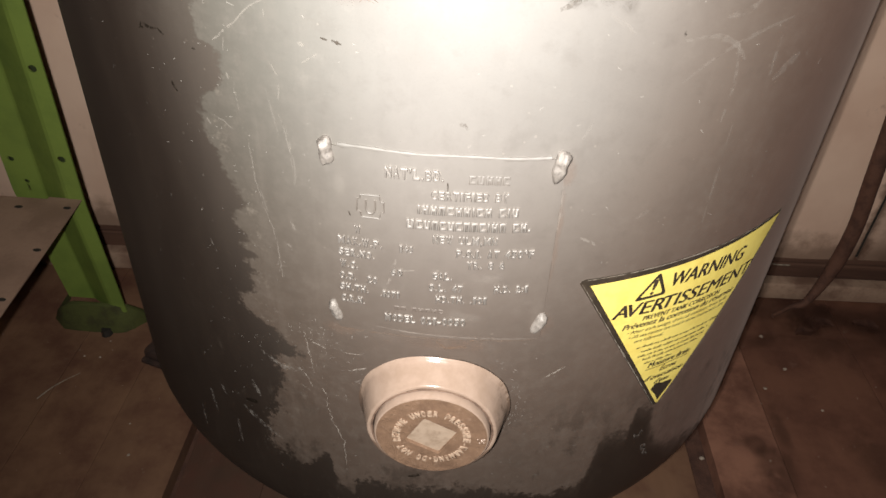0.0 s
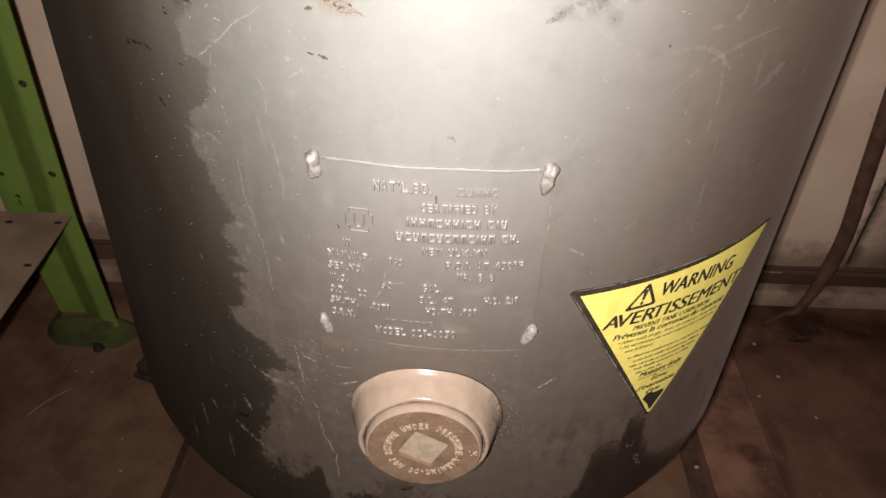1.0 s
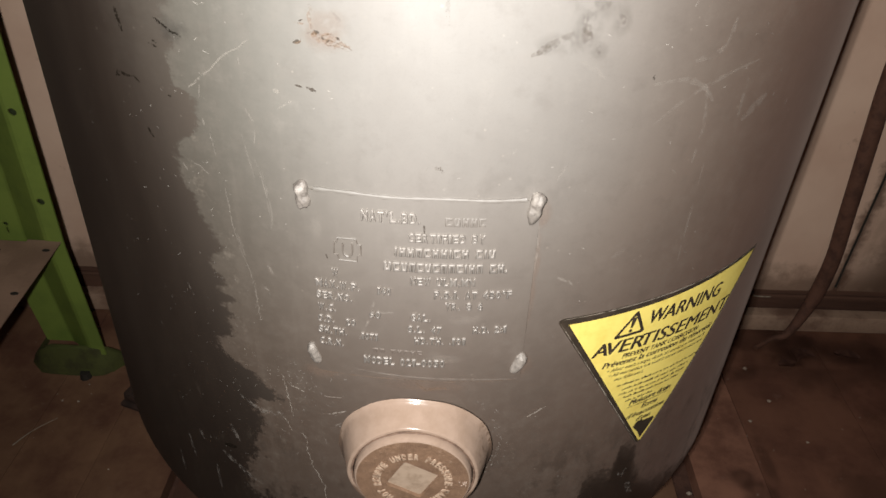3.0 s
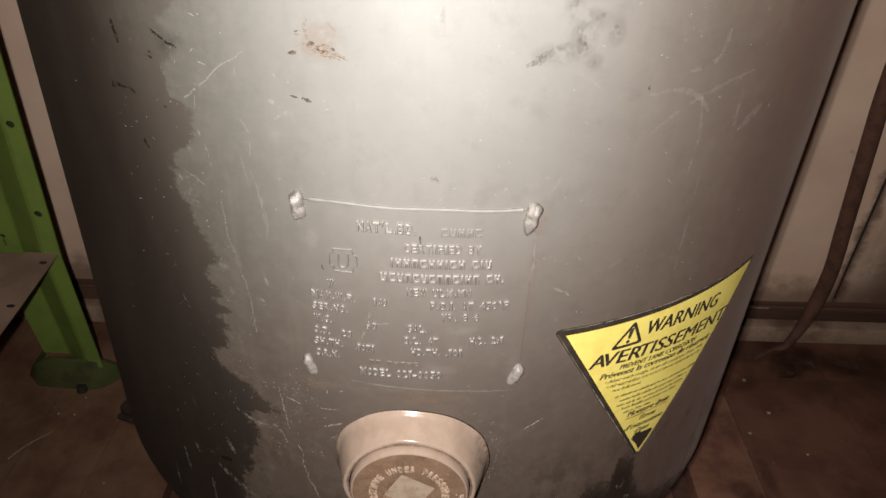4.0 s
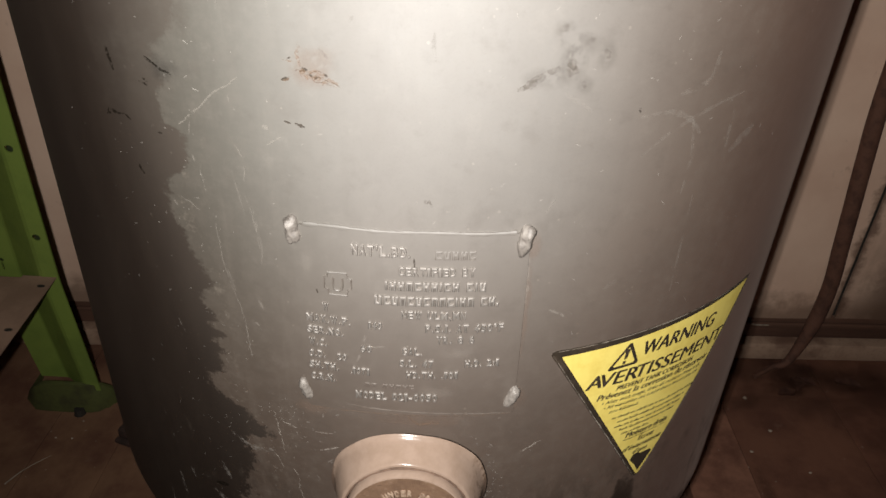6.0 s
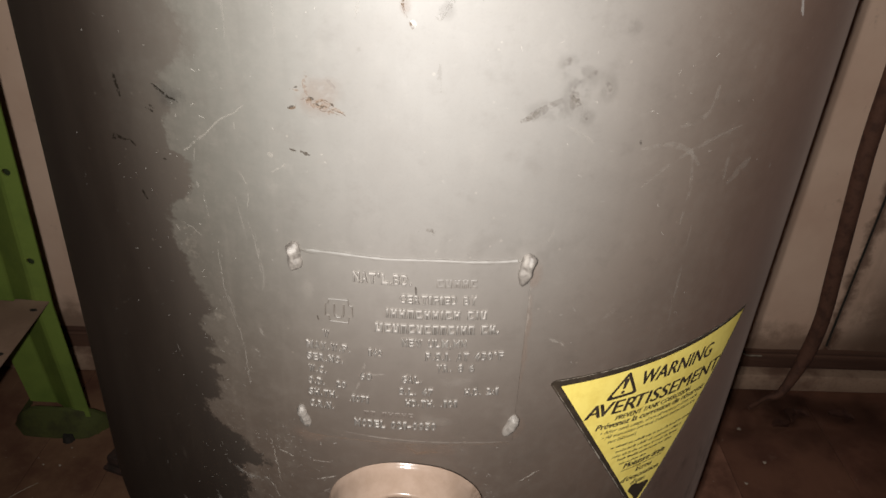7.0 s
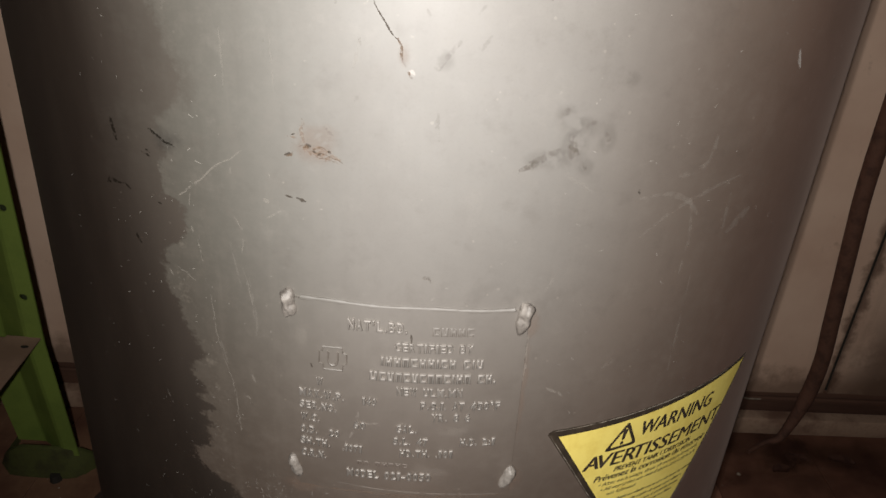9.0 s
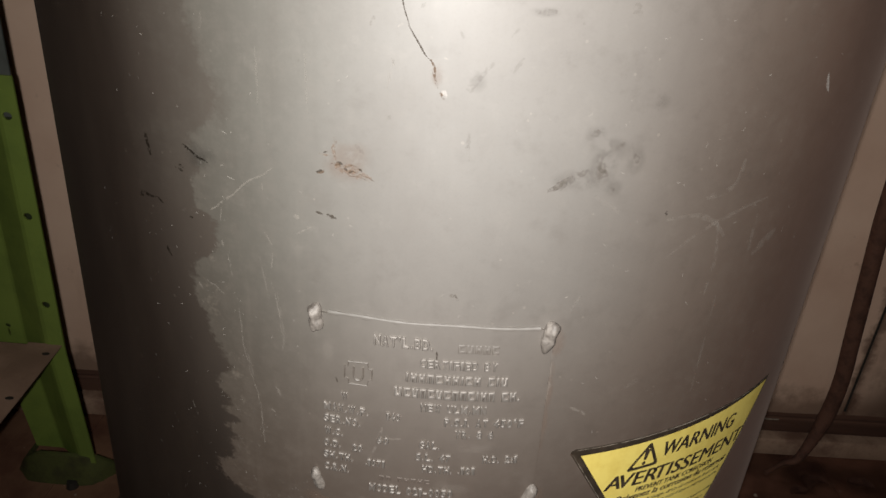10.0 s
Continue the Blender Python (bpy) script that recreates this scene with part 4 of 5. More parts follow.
jags("dark_scrape", M_DARK, "dark scraped mark in the paint", [
    ([(-141.3, 16.4), (-139.6, 19.6), (-135.6, 18.4), (-130.0, 19.2)], 1.5, 0.3), ([(-129.2, 19.4), (-126.0, 17.2)], 1.0, 0.3), ([(-140.8, 17.2), (-138.4, 17.2)], 1.1, 0.2), ([(-132.8, 48.5), (-131.9, 43), (-130.8, 38)], 1.9, 0.2),
    ([(-111, 47.6), (-107, 45.6), (-103, 43.8), (-98, 42.0)], 1.1, 0.3), ([(-110.6, 47.2), (-107.4, 45.8)], 1.8, 0.2), ([(-116, 36.4), (-112, 35.4)], 1.1, 0.2), ([(-127, -4), (-124, -8)], 1.5, 0.3)])
jags("grey_scrape", M_GREYSCRAPE, "soft grey scraped mark in the paint", [
    ([(40.8, 47.6), (45.4, 50.6), (50.5, 53.6), (56, 56.2)], 3.0, 0.5), ([(43, 48.6), (48, 51.8)], 3.4, 0.5), ([(59.4, 62.0), (60.4, 57.6), (63.2, 53.6)], 3.2, 0.5), ([(60, 58), (62.6, 54)], 4.4, 0.5),
    ([(64.5, 65), (68.5, 67.0)], 2.2, 0.4), ([(54.4, 69.6), (58.4, 71.6)], 2.4, 0.5), ([(73.6, 62.6), (75.2, 58.8)], 2.2, 0.4), ([(65.8, 50.2), (67.2, 48.0)], 1.6, 0.4),
    ([(6.9, 1.0), (8.6, -0.4), (10.4, -1.6)], 2.6, 0.3), ([(7.6, -1.6), (9.8, 0.4)], 2.0, 0.3)])
for u, z, w, h in ((61, 58, 13, 22), (64.5, 65, 18, 12), (74.5, 60.5, 9, 14), (57, 69, 15, 14), (49, 52, 24, 12), (67, 49, 9, 9)):
    part("smudge", patch(u, z, w, h), M_GREYSOFT, tank, "soft grey smudge on the paint", False)
jags("grey_scuff", M_FAINTSCUFF, "faint grey scuff in the paint", [
    ([(15.4, 95.4), (12.0, 90.6), (8.4, 85.3)], 1.6, 0.4), ([(9.6, 86.2), (6.6, 84.2)], 2.6, 0.5), ([(28.4, 112.0), (31.6, 113.2), (35.2, 113.3)], 2.2, 0.4), ([(62.8, 117.2), (65.6, 113.8)], 3.4, 0.4), ([(44.6, 109.9), (45.6, 109.3)], 1.4, 0.2),
    ([(25.8, 97.0), (22.4, 91.4)], 1.4, 0.3), ([(3.0, 104.6), (4.0, 102.2)], 1.6, 0.3), ([(-27.4, 107.0), (-28.8, 103.8)], 1.3, 0.2), ([(-10.9, 112.8), (-10.2, 111.6)], 1.8, 0.3), ([(-55.9, 89.2), (-55.1, 88.5)], 1.4, 0.2),
    ([(-20.8, 94.0), (-20.0, 91.0)], 1.2, 0.3), ([(-21.8, 72.2), (-20.4, 71.4)], 2.6, 0.4), ([(8.2, 69.0), (8.8, 63.6), (9.4, 58.0)], 1.5, 0.4), ([(20.4, 104.0), (23.0, 107.0)], 1.0, 0.3), ([(-33.0, 60.0), (-30.0, 57.0)], 1.4, 0.4)])
jags("grey_scuff", M_FAINT, "faint pale scuff in the paint", [([(-19.8, 93.4), (-20.8, 88.0), (-22.4, 82.6)], 1.4, 0.5), ([(-95.6, 101.5), (-96.8, 95.0)], 1.1, 0.2), ([(-72.7, 91.5), (-72.5, 80.0), (-72.8, 70.0)], 1.0, 0.3)])
for u, z, w, h in ((80.6, 82.7, 9, 8), (31, 112.8, 12, 5), (10, 88, 9, 10)):
    part("smudge", patch(u, z, w, h), M_GREYSOFT, tank, "soft grey smudge on the paint", False)
for u, z, w, h in ((-37, 54, 24, 20), (-4.6, 88.5, 7, 12)):
    part("rust_blush", patch(u, z, w, h), M_RUSTSOFT, tank, "faint rusty stain on the paint", False)
jags("scratch", M_SOFTLIGHT, "soft pale scratch in the paint", [
    ([(-66, 47.5), (-71, 42.6), (-79.4, 38.0), (-85.5, 31.5), (-98.3, 21.3)], 0.65, 0.25), ([(-88, 29.0), (-98.3, 21.3)], 0.8, 0.25)])
jags("scratch", M_LIGHT, "pale scratch in the paint", [
    ([(-57.5, -176.8), (-57.8, -186), (-55.2, -198.1), (-50.5, -208), (-49, -215.5), (-48.4, -236)], 0.6, 0.45),
    ([(-60, -171), (-57.5, -176.8)], 0.6, 0.3), ([(-44, -152), (-33, -147)], 0.9, 0.2), ([(62, -150), (72, -144)], 0.9, 0.2), ([(-29, -158), (-38, -166)], 0.6, 0.2),
    ([(-74, -158), (-68, -166), (-66, -172)], 0.7, 0.4), ([(-68, -130), (-66, -146), (-64, -160)], 0.5, 0.4), ([(-46, -139), (-36, -138)], 0.6, 0.3), ([(-64, -136), (-56, -139)], 0.6, 0.3)])
jags("scratch", M_SOFTLIGHT, "fine pale scratch in the paint", [
    ([(-72.0, 17.2), (-68.3, 11.2), (-69.6, 0.7)], 0.5, 0.2), ([(-69.8, -5.9), (-67.4, -14.9), (-65.6, -31.5)], 0.5, 0.2), ([(-90.9, 2.9), (-89.4, -7.4)], 0.7, 0.2), ([(-103.8, -13.6), (-99, -15.2), (-94.2, -18.2)], 0.7, 0.25),
    ([(-108.5, -16.2), (-106.5, -19.1)], 0.8, 0.2), ([(-86.7, -23.4), (-86.2, -30.5), (-85.9, -42.4), (-82.4, -57.1)], 0.45, 0.25), ([(-82.4, -57.1), (-79.2, -67.6), (-77.7, -80.7), (-77.0, -96.4)], 0.55, 0.25),
    ([(-57.5, 19.1), (-51.1, 23.6)], 0.6, 0.2), ([(-120.5, -87.0), (-117.5, -94.8)], 0.6, 0.2), ([(-92.6, 23.9), (-93.5, 17.6)], 0.5, 0.2), ([(-72.7, -173.1), (-67.6, -175.7)], 0.8, 0.3), ([(-43.5, -162.7), (-37.0, -157.2)], 1.0, 0.3)])
jags("plate_scrape", M_SOFTLIGHT, "pale scrape across the plate", [([(-18.5, -70.5), (-19.4, -74.5), (-20.6, -79.5), (-22.6, -86.5)], 1.7, 0.3), ([(-16.0, -77.0), (-9.5, -76.0)], 1.2, 0.3), ([(-24.2, -88.8), (-24.8, -92.4)], 0.7, 0.2)])
marks("paint_nick", M_SOFTLIGHT, "pale nick in the paint", [([(-58.6, 27.4), (-56.2, 26.4)], 1.7), ([(-93.6, 8.6), (-93.0, 5.6)], 1.0), ([(-72.4, 38.2), (-72.2, 35.2)], 0.7), ([(-69.0, -61.0), (-67.4, -65.0)], 1.4), ([(-74.0, -73.2), (-70.4, -75.4)], 1.3),
                                                                ([(-48.8, -25.6), (-48.2, -26.8)], 1.6), ([(66, -57.5), (71, -60.5)], 1.5), ([(72, -60), (74, -63)], 1.2)])
marks("hairline", M_FAINT, "faint hairline scratch", [
    ([(-90.2, 5), (-89.7, -8)], 0.8), ([(-67.3, -10), (-64.7, -30.5), (-66.1, -41)], 0.9), ([(-87.3, -18), (-86.5, -32)], 0.9), ([(-85.0, -42), (-81.1, -58)], 0.9),
    ([(-78.0, -72), (-77.1, -97)], 0.8), ([(-72, 105), (-72, 160)], 1.0), ([(-52, 70), (-53, 92)], 0.9), ([(-75, 5), (-71, -16)], 0.8),
    ([(94.2, 34.0), (109.0, 34.5), (120.6, 30.0), (127.8, 22.7)], 2.4), ([(112, 42.0), (126.1, 46.1), (128.6, 58)], 3.0), ([(98, 16), (112, 26), (132, 34), (150, 38)], 1.8),
    ([(122, 30), (126, 12), (125, -6)], 2.0), ([(133, -8), (134, -62)], 1.5), ([(146, 32), (147, 8)], 2.4), ([(60, 46), (72, 38)], 2.1), ([(150, 10), (164, 20)], 4.5),
    ([(58, -6), (62, 2)], 1.2), ([(92, -50), (99, -46)], 3.0), ([(128, -66), (131, -62)], 4.5)])
marks("brush_mark", M_BRUSH, "pale smear on dark paint", [
    ([(-148.6, -218), (-145.7, -239)], 3.0), ([(-163.3, -246), (-163.2, -266)], 2.2), ([(-126.3, -232), (-126.0, -256)], 2.4), ([(-97, -156), (-84, -163), (-70, -160)], 4.0),
    ([(-118, -214), (-106, -223), (-95, -229)], 4.5), ([(-108, -186), (-103, -198)], 3.6), ([(-136, -206), (-133, -214)], 2.2), ([(139.4, -231.9), (141.1, -224.4)], 2.2), ([(147.2, -246.0), (150.5, -252.0), (155.0, -258.0)], 4.6), ([(145.0, -243.0), (150.0, -246.0)], 4.0), ([(135, -226), (140, -232)], 2.4)])
marks("pale_chip", M_WHITE, "pale chip in the paint", [([(169.0, 90.5), (171, 86), (173.5, 82.5)], 2.0)])
marks("dark_chip", M_DARK, "dark chip in the paint", [
    ([(93.3, 38.0), (93.4, 36.0)], 1.4), ([(-115.4, -207.3), (-106.0, -204.8)], 3.0), ([(-114, 38), (-111, 37)], 1.1),
    ([(-110.5, 15), (-108.5, 15)], 0.9), ([(-2, -233), (-6, -235.5), (-10, -237)], 2.6), ])
jags("hairline", M_SOFTLIGHT, "pale worn edge of the plate", [([(53.0, -27), (53.4, -38), (53.8, -52)], 1.5, 0.3), ([(-48.6, -26), (-47.4, -31), (-46.4, -37)], 1.4, 0.3), ([(-49.2, -27), (-48.6, -60), (-48.0, -103)], 0.5, 0.1), ([(-45, -119.4), (-20, -118.9), (20, -119.2), (52, -119.6)], 0.8, 0.1)])
jags("rust_line", M_FAINTRUST, "rusty line along the plate's lower edge", [([(-46, -120.3), (-12, -119.8), (24, -120.2), (53, -120.6)], 0.9, 0.15), ([(2, -121), (6, -126), (18, -125)], 1.6, 0.4)])
jags("brown_chip", M_CRACK, "small brown chip in the paint", [([(-49.0, 30.6), (-46.2, 30.0)], 0.9, 0.15), ([(-44.4, 30.2), (-40.6, 29.0)], 1.2, 0.2), ([(-40.2, 52.4), (-38.2, 51.8)], 1.0, 0.3), ([(-32.0, 50.8), (-30.6, 50.0)], 0.9, 0.3), ([(-48.9, 47.2), (-46.4, 48.4)], 1.1, 0.3),
    ([(-45.8, 55.4), (-44.5, 56.2)], 0.7, 0.2), ([(-35.4, 48.6), (-34.2, 49.8)], 0.7, 0.3), ([(-37.6, 50.2), (-36.4, 49.6)], 0.6, 0.3)])
for u, z, w, h in ((24, -79, 26, 9), (16, -104, 22, 9), (-44, -34, 8, 14)):
    part("dust_run", patch(u, z, w, h, 1.1), M_DUSTSOFT, plate, "pale dusty run down the plate", False)
jags("plate_crease", M_SOFTLIGHT, "pale worn crease along the plate's lower edge", [([(-28, -114.5), (-5, -116.4), (9, -117.1), (26, -117.8), (53, -119.2)], 0.85, 0.12), ([(-20, -115.5), (-4, -116.6)], 0.8, 0.1)])
jags("plate_nick", M_CRACK, "small dark nick on the plate", [([(3.2, -27.0), (3.4, -31.5)], 0.8, 0.08), ([(-40, -47), (-39.4, -49.4)], 0.7, 0.08)])
marks("rust_line", M_RUSTLINE, "thin rusty line down the plate's edge", [([(-49, -27), (-47, -36), (-46, -60)], 1.2), ([(-30, -120), (10, -119.6)], 1.0)])
marks("paint_nick", M_WHITE, "bright nick at the crack's end", [([(-2.2, 83.6), (-0.6, 81.4)], 2.0)])
for u, z, w, h, m_, nm in ((-101, 44, 26, 16, M_DARKSOFT, "smudge"), 
                           (53, -112, 18, 22, M_RUSTSOFT, "rust_blush"), (-45, -121, 24, 12, M_RUSTSOFT, "rust_blush"),
                           (53, -22, 12, 22, M_RUSTSOFT, "rust_blush"), (5, -124, 60, 12, M_RUSTSOFT, "rust_blush"), (54, -60, 6, 70, M_RUSTSOFT, "rust_blush")):
    part(nm, patch(u, z, w, h), m_, tank, "soft dark smudge on the paint" if nm == "smudge" else "faint rusty stain on the paint", False)
# many small pale nicks below the nameplate
rnd = random.Random(7)
bm = bmesh.new()
for k in range(735):
    if k < 75:
        u, z = rnd.gauss(-60, 13), rnd.gauss(-135, 15)
    elif k < 145:
        u, z = rnd.uniform(-200, -95), rnd.uniform(-255, 110)
    elif k < 205:
        u, z = rnd.gauss(-92, 14), rnd.uniform(-130, 60)
    elif k < 345:
        u, z = rnd.uniform(-130, 120), rnd.uniform(-262, -122)
    elif k < 435:
        u, z = rnd.uniform(60, 200), rnd.uniform(-230, 120)
    elif k < 675:
        u, z = rnd.uniform(-150, 200), rnd.uniform(-240, 120)
    else:
        # spatter beside the port
        t = rnd.gauss(-0.2, 0.35)
        u, z = 3 + (42.5 + abs(rnd.gauss(0, 4))) * math.cos(t), -167 + 42 * math.sin(t)
    a, ln, wd = rnd.gauss(0.1, 0.9), (abs(rnd.gauss(0, 0.7)) + 0.2) * 0.62, rnd.uniform(0.20, 0.42)
    d, s = Vector((math.cos(a), math.sin(a))) * ln, Vector((-math.sin(a), math.cos(a))) * wd / 2
    c = Vector((u, z))
    if -52 < u < 56 and -120 < z < -14 or 70 < u < 216 and -202 < z < -83:
        continue
    bm.faces.new([bm.verts.new(on_shell(*q, 0.0003)) for q in (c - d - s, c + d - s * 0.4, c + d + s * 0.4, c - d + s)])
tagged(part("nicks", bm, M_NICK, tank, "many tiny pale nicks in the paint", False), kind="stuff")

# ---- green steel shelf unit ----
rack = thing("shelf_unit", "bright green steel shelf upright carrying a dusty grey shelf", "shelf")
PROFILE = [(-0.4165, 0.150), (-0.4335, 0.150), (-0.4372, 0.1508), (-0.4405, 0.1526), (-0.4690, 0.1694), (-0.4722, 0.1712), (-0.4762, 0.172), (-0.512, 0.172), (-0.512, 0.186)]


def post(z0, z1, shrink, holes, foot_shift=0.0):
    """A folded sheet upright with punched holes."""
    t = 0.002
    bm = bmesh.new()
    line = [Vector((x + (shrink if i < 1 else 0) * -1, y + shrink, 0)) for i, (x, y) in enumerate(PROFILE)]
    back = []
    for i, p in enumerate(line):
        d = (line[min(i + 1, len(line) - 1)] - line[max(i - 1, 0)]).normalized()
        back.append(p + Vector((d.y, -d.x, 0)) * -t)
    ring = line + back[::-1]
    def bent(x):
        return x + foot_shift * (1.0 + (-0.4165 - x) / 0.0955)

    lo = [bm.verts.new((bent(p.x), p.y, z0)) for p in ring]
    mid = [bm.verts.new((p.x, p.y, max(0.2, z0 + 0.1))) for p in ring]
    hi = [bm.verts.new((p.x, p.y, z1)) for p in ring]
    n = len(ring)
    for r0, r1 in ((lo, mid), (mid, hi)):
        for i in range(n):
            j = (i + 1) % n
            bm.faces.new((r0[i], r0[j], r1[j], r1[i]))
    m = len(line)
    for i in range(m - 1):
        for v in (lo, hi):
            bm.faces.new((v[i], v[i + 1], v[n - 2 - i], v[n - 1 - i]))
    bmesh.ops.recalc_face_normals(bm, faces=bm.faces)
    me = bpy.data.meshes.new("post")
    bm.to_mesh(me)
    bm.free()
    if not holes:
        return me
    cut = bmesh.new()
    for x, z, rx, rz in holes:
        r = bmesh.ops.create_cone(cut, cap_ends=True, segments=20, radius1=1.0, radius2=1.0, depth=0.08)
        for v in r["verts"]:
            v.co = Vector((x + v.co.x * rx, 0.165 + v.co.z, z + v.co.y * rz))
    cme = bpy.data.meshes.new("cut")
    bmesh.ops.recalc_face_normals(cut, faces=cut.faces)
    cut.to_mesh(cme)
    cut.free()
    a, b = new("post", me), new("cut", cme)
    mod = a.modifiers.new("holes", "BOOLEAN")
    mod.operation, mod.object, mod.solver = "DIFFERENCE", b, "EXACT"
    done = bpy.data.meshes.new_from_object(a.evaluated_get(bpy.context.evaluated_depsgraph_get()))
    for o in (a, b):
        bpy.data.objects.remove(o)
    return done


def add_mesh(name, me, material, parent, label):
    me.materials.clear()
    me.materials.append(material)
    ob = new(name, me)
    ob.parent = parent
    return tagged(ob, label)


HOLES = [(-0.428, ZD - 0.0735 - 0.1055 * k, 0.0046, 0.0040) for k in range(3)] + [(-0.502, ZD - 0.302, 0.0042, 0.0032), (-0.492, ZD - 0.331, 0.0032, 0.0026), (-0.492, ZD - 0.340, 0.0013, 0.0060),
         (-0.502, ZD - 0.196, 0.0042, 0.0032)]
add_mesh("upright", post(0.036, 0.511, 0.0, HOLES, 0.0110), GREEN, rack, "green folded steel upright with punched holes")
# the shade inside the holes is put into these faces' dark green
part("inner_sleeve", box(bmesh.new(), -0.4365, -0.4235, 0.158, 0.160, 0.205, 0.508), SLEEVE, rack, "inner face behind the punched holes, coloured as their shade", False)
part("inner_sleeve", box(bmesh.new(), -0.5110, -0.4780, 0.180, 0.182, 0.200, 0.508), SLEEVE, rack, "inner face behind the punched holes, coloured as their shade", False)
add_mesh("upper_post", post(0.470, 1.30, 0.0026, ()), GREYPOST, rack, "grey steel post rising from the green upright")
low = [(-0.518, 0.200), (-0.516, 0.164), (-0.496, 0.1462), (-0.482, 0.1446), (-0.455, 0.1440), (-0.425, 0.1448), (-0.414, 0.1478), (-0.3955, 0.1686), (-0.395, 0.200)]
high = [(-0.514, 0.200, 0.011), (-0.511, 0.168, 0.013), (-0.492, 0.154, 0.034), (-0.476, 0.1478, 0.0455), (-0.450, 0.1468, 0.0470), (-0.418, 0.1472, 0.0462), (-0.406, 0.1500, 0.0440), (-0.3935, 0.172, 0.014), (-0.394, 0.200, 0.012)]
bm = bmesh.new()
rings = [[bm.verts.new((x, y, 0.0)) for x, y in low]]
for k in (0.12, 0.5, 0.9, 1.0):
    rings.append([bm.verts.new((x0 + (x1 - x0) * k, y0 + (y1 - y0) * k + (0.0015 if k == 1.0 else -0.0006), h * (0.985 if k == 0.9 else k))) for (x0, y0), (x1, y1, h) in zip(low, high)])
rings.append([bm.verts.new((x, y + 0.0045, h)) for x, y, h in high])
rings.append([bm.verts.new((x, y + 0.0045, 0.0)) for x, y, h in high])
for r0, r1 in zip(rings, rings[1:]):
    for i in range(len(low) - 1):
        if (r0[i].co - r1[i].co).length + (r0[i + 1].co - r1[i + 1].co).length > 1e-5:
            bm.faces.new((r0[i], r0[i + 1], r1[i + 1], r1[i]))
bmesh.ops.remove_doubles(bm, verts=bm.verts, dist=1e-5)
foot = part("foot", bm, FOOTGREEN, rack, "dirty green spread foot on the floor")
bm = bmesh.new()
r = bmesh.ops.create_cone(bm, cap_ends=True, segments=8, radius1=0.0075, radius2=0.006, depth=0.009)
bmesh.ops.translate(bm, vec=(-0.437, 0.1425, 0.0045), verts=r["verts"])
part("bolt_head", bm, DARK, foot, "dark bolt head at the foot")

SZ = ZD - 0.3365
def leaning(*b):
    bm = box(bmesh.new(), *b)
    for v in bm.verts:
        v.co.x += (0.149 - v.co.y) * 0.066
    return bm


shelf = part("shelf", leaning(-1.0, -0.4561, -0.32, 0.149, SZ - 0.0040, SZ - 0.0028), SHELF, rack, "dusty grey steel shelf with slotted edge", False)
part("edge_flange", leaning(-0.4572, -0.4190, -0.32, 0.149, SZ - 0.0012, SZ), SHELF, shelf, "raised flat edge of the shelf", False)
part("stiffener", leaning(-0.4330, -0.4318, -0.32, 0.149, SZ - 0.016, SZ - 0.0013), SHELF, shelf, "folded stiffener under the edge", False)
for y in (0.130, 0.053, -0.024, -0.10):
    bm = bmesh.new()
    r = bmesh.ops.create_cone(bm, cap_ends=True, segments=20, radius1=1.0, radius2=1.0, depth=1.0)
    for v in r["verts"]:
        v.co = Vector((-0.4285 + (0.149 - y) * 0.066 + v.co.x * 0.0042, y + v.co.y * 0.0024, SZ + 0.0002 + v.co.z * 0.0006))
    part("slot", bm, DARK, shelf, "dark slot in the shelf edge", False)
bm = bmesh.new()
r = bmesh.ops.create_cone(bm, cap_ends=True, segments=20, radius1=1.0, radius2=1.0, depth=1.0)
for v in r["verts"]:
    v.co = Vector((-0.483 + v.co.x * 0.0045, 0.130 + v.co.y * 0.0026, SZ + 0.0002 - 0.0028 + v.co.z * 0.0006))
part("slot", bm, DARK, shelf, "dark slot in the shelf edge", False)

# ---- hose by the wall ----
hw = lambda x, off: wall_line(x) - off
HX = [(0.515, 1.6), (0.517, 0.9), (0.5185, 0.60), (0.5205, 0.47), (0.5235, 0.39), (0.529, 0.332), (0.536, 0.266), (0.543, 0.200), (0.549, 0.143), (0.548, 0.087)]
hose_line = [(x, hw(x, 0.0135), z) for x, z in HX] + [(0.536, hw(0.536, 0.020), 0.042), (0.518, hw(0.518, 0.030), 0.0150), (0.500, 0.2850, 0.0085), (0.484, 0.2760, 0.0055), (0.470, 0.2680, 0.0035)]
hose = thing("hose", "dark brown rubber hose hanging down the wall, end on the floor", "hose")
run = spline(hose_line, 8)
cut = int(len(run) * 0.72)


def girth(k):
    """The hose's radius at a step of its line: full on the wall, flattened and thin where it trails on the floor."""
    t = k / (len(run) - 1)
    return 0.0102 if t < 0.66 else 0.0102 - 0.0070 * min(1, (t - 0.66) / 0.22) ** 0.8


part("sleeve", tube(run[:cut + 1], lambda t: girth(t * cut), 16), HOSE, hose)
part("trailing_end", tube(run[cut:], lambda t: girth(cut + t * (len(run) - 1 - cut)) * 0.99, 14), HOSE, hose, "thin dirty end on the floor")
wire = spline([(0.462, hw(0.462, 0.004), 0.0655), (0.466, hw(0.466, 0.001), 0.0617), (0.474, hw(0.474, 0.002), 0.0612), (0.490, hw(0.490, 0.002), 0.0612)], 5)
tagged(finish("wire", tube(wire, 0.0011, 6), STRAW), "thin pale bent wire lying on the skirting bead", "wire")

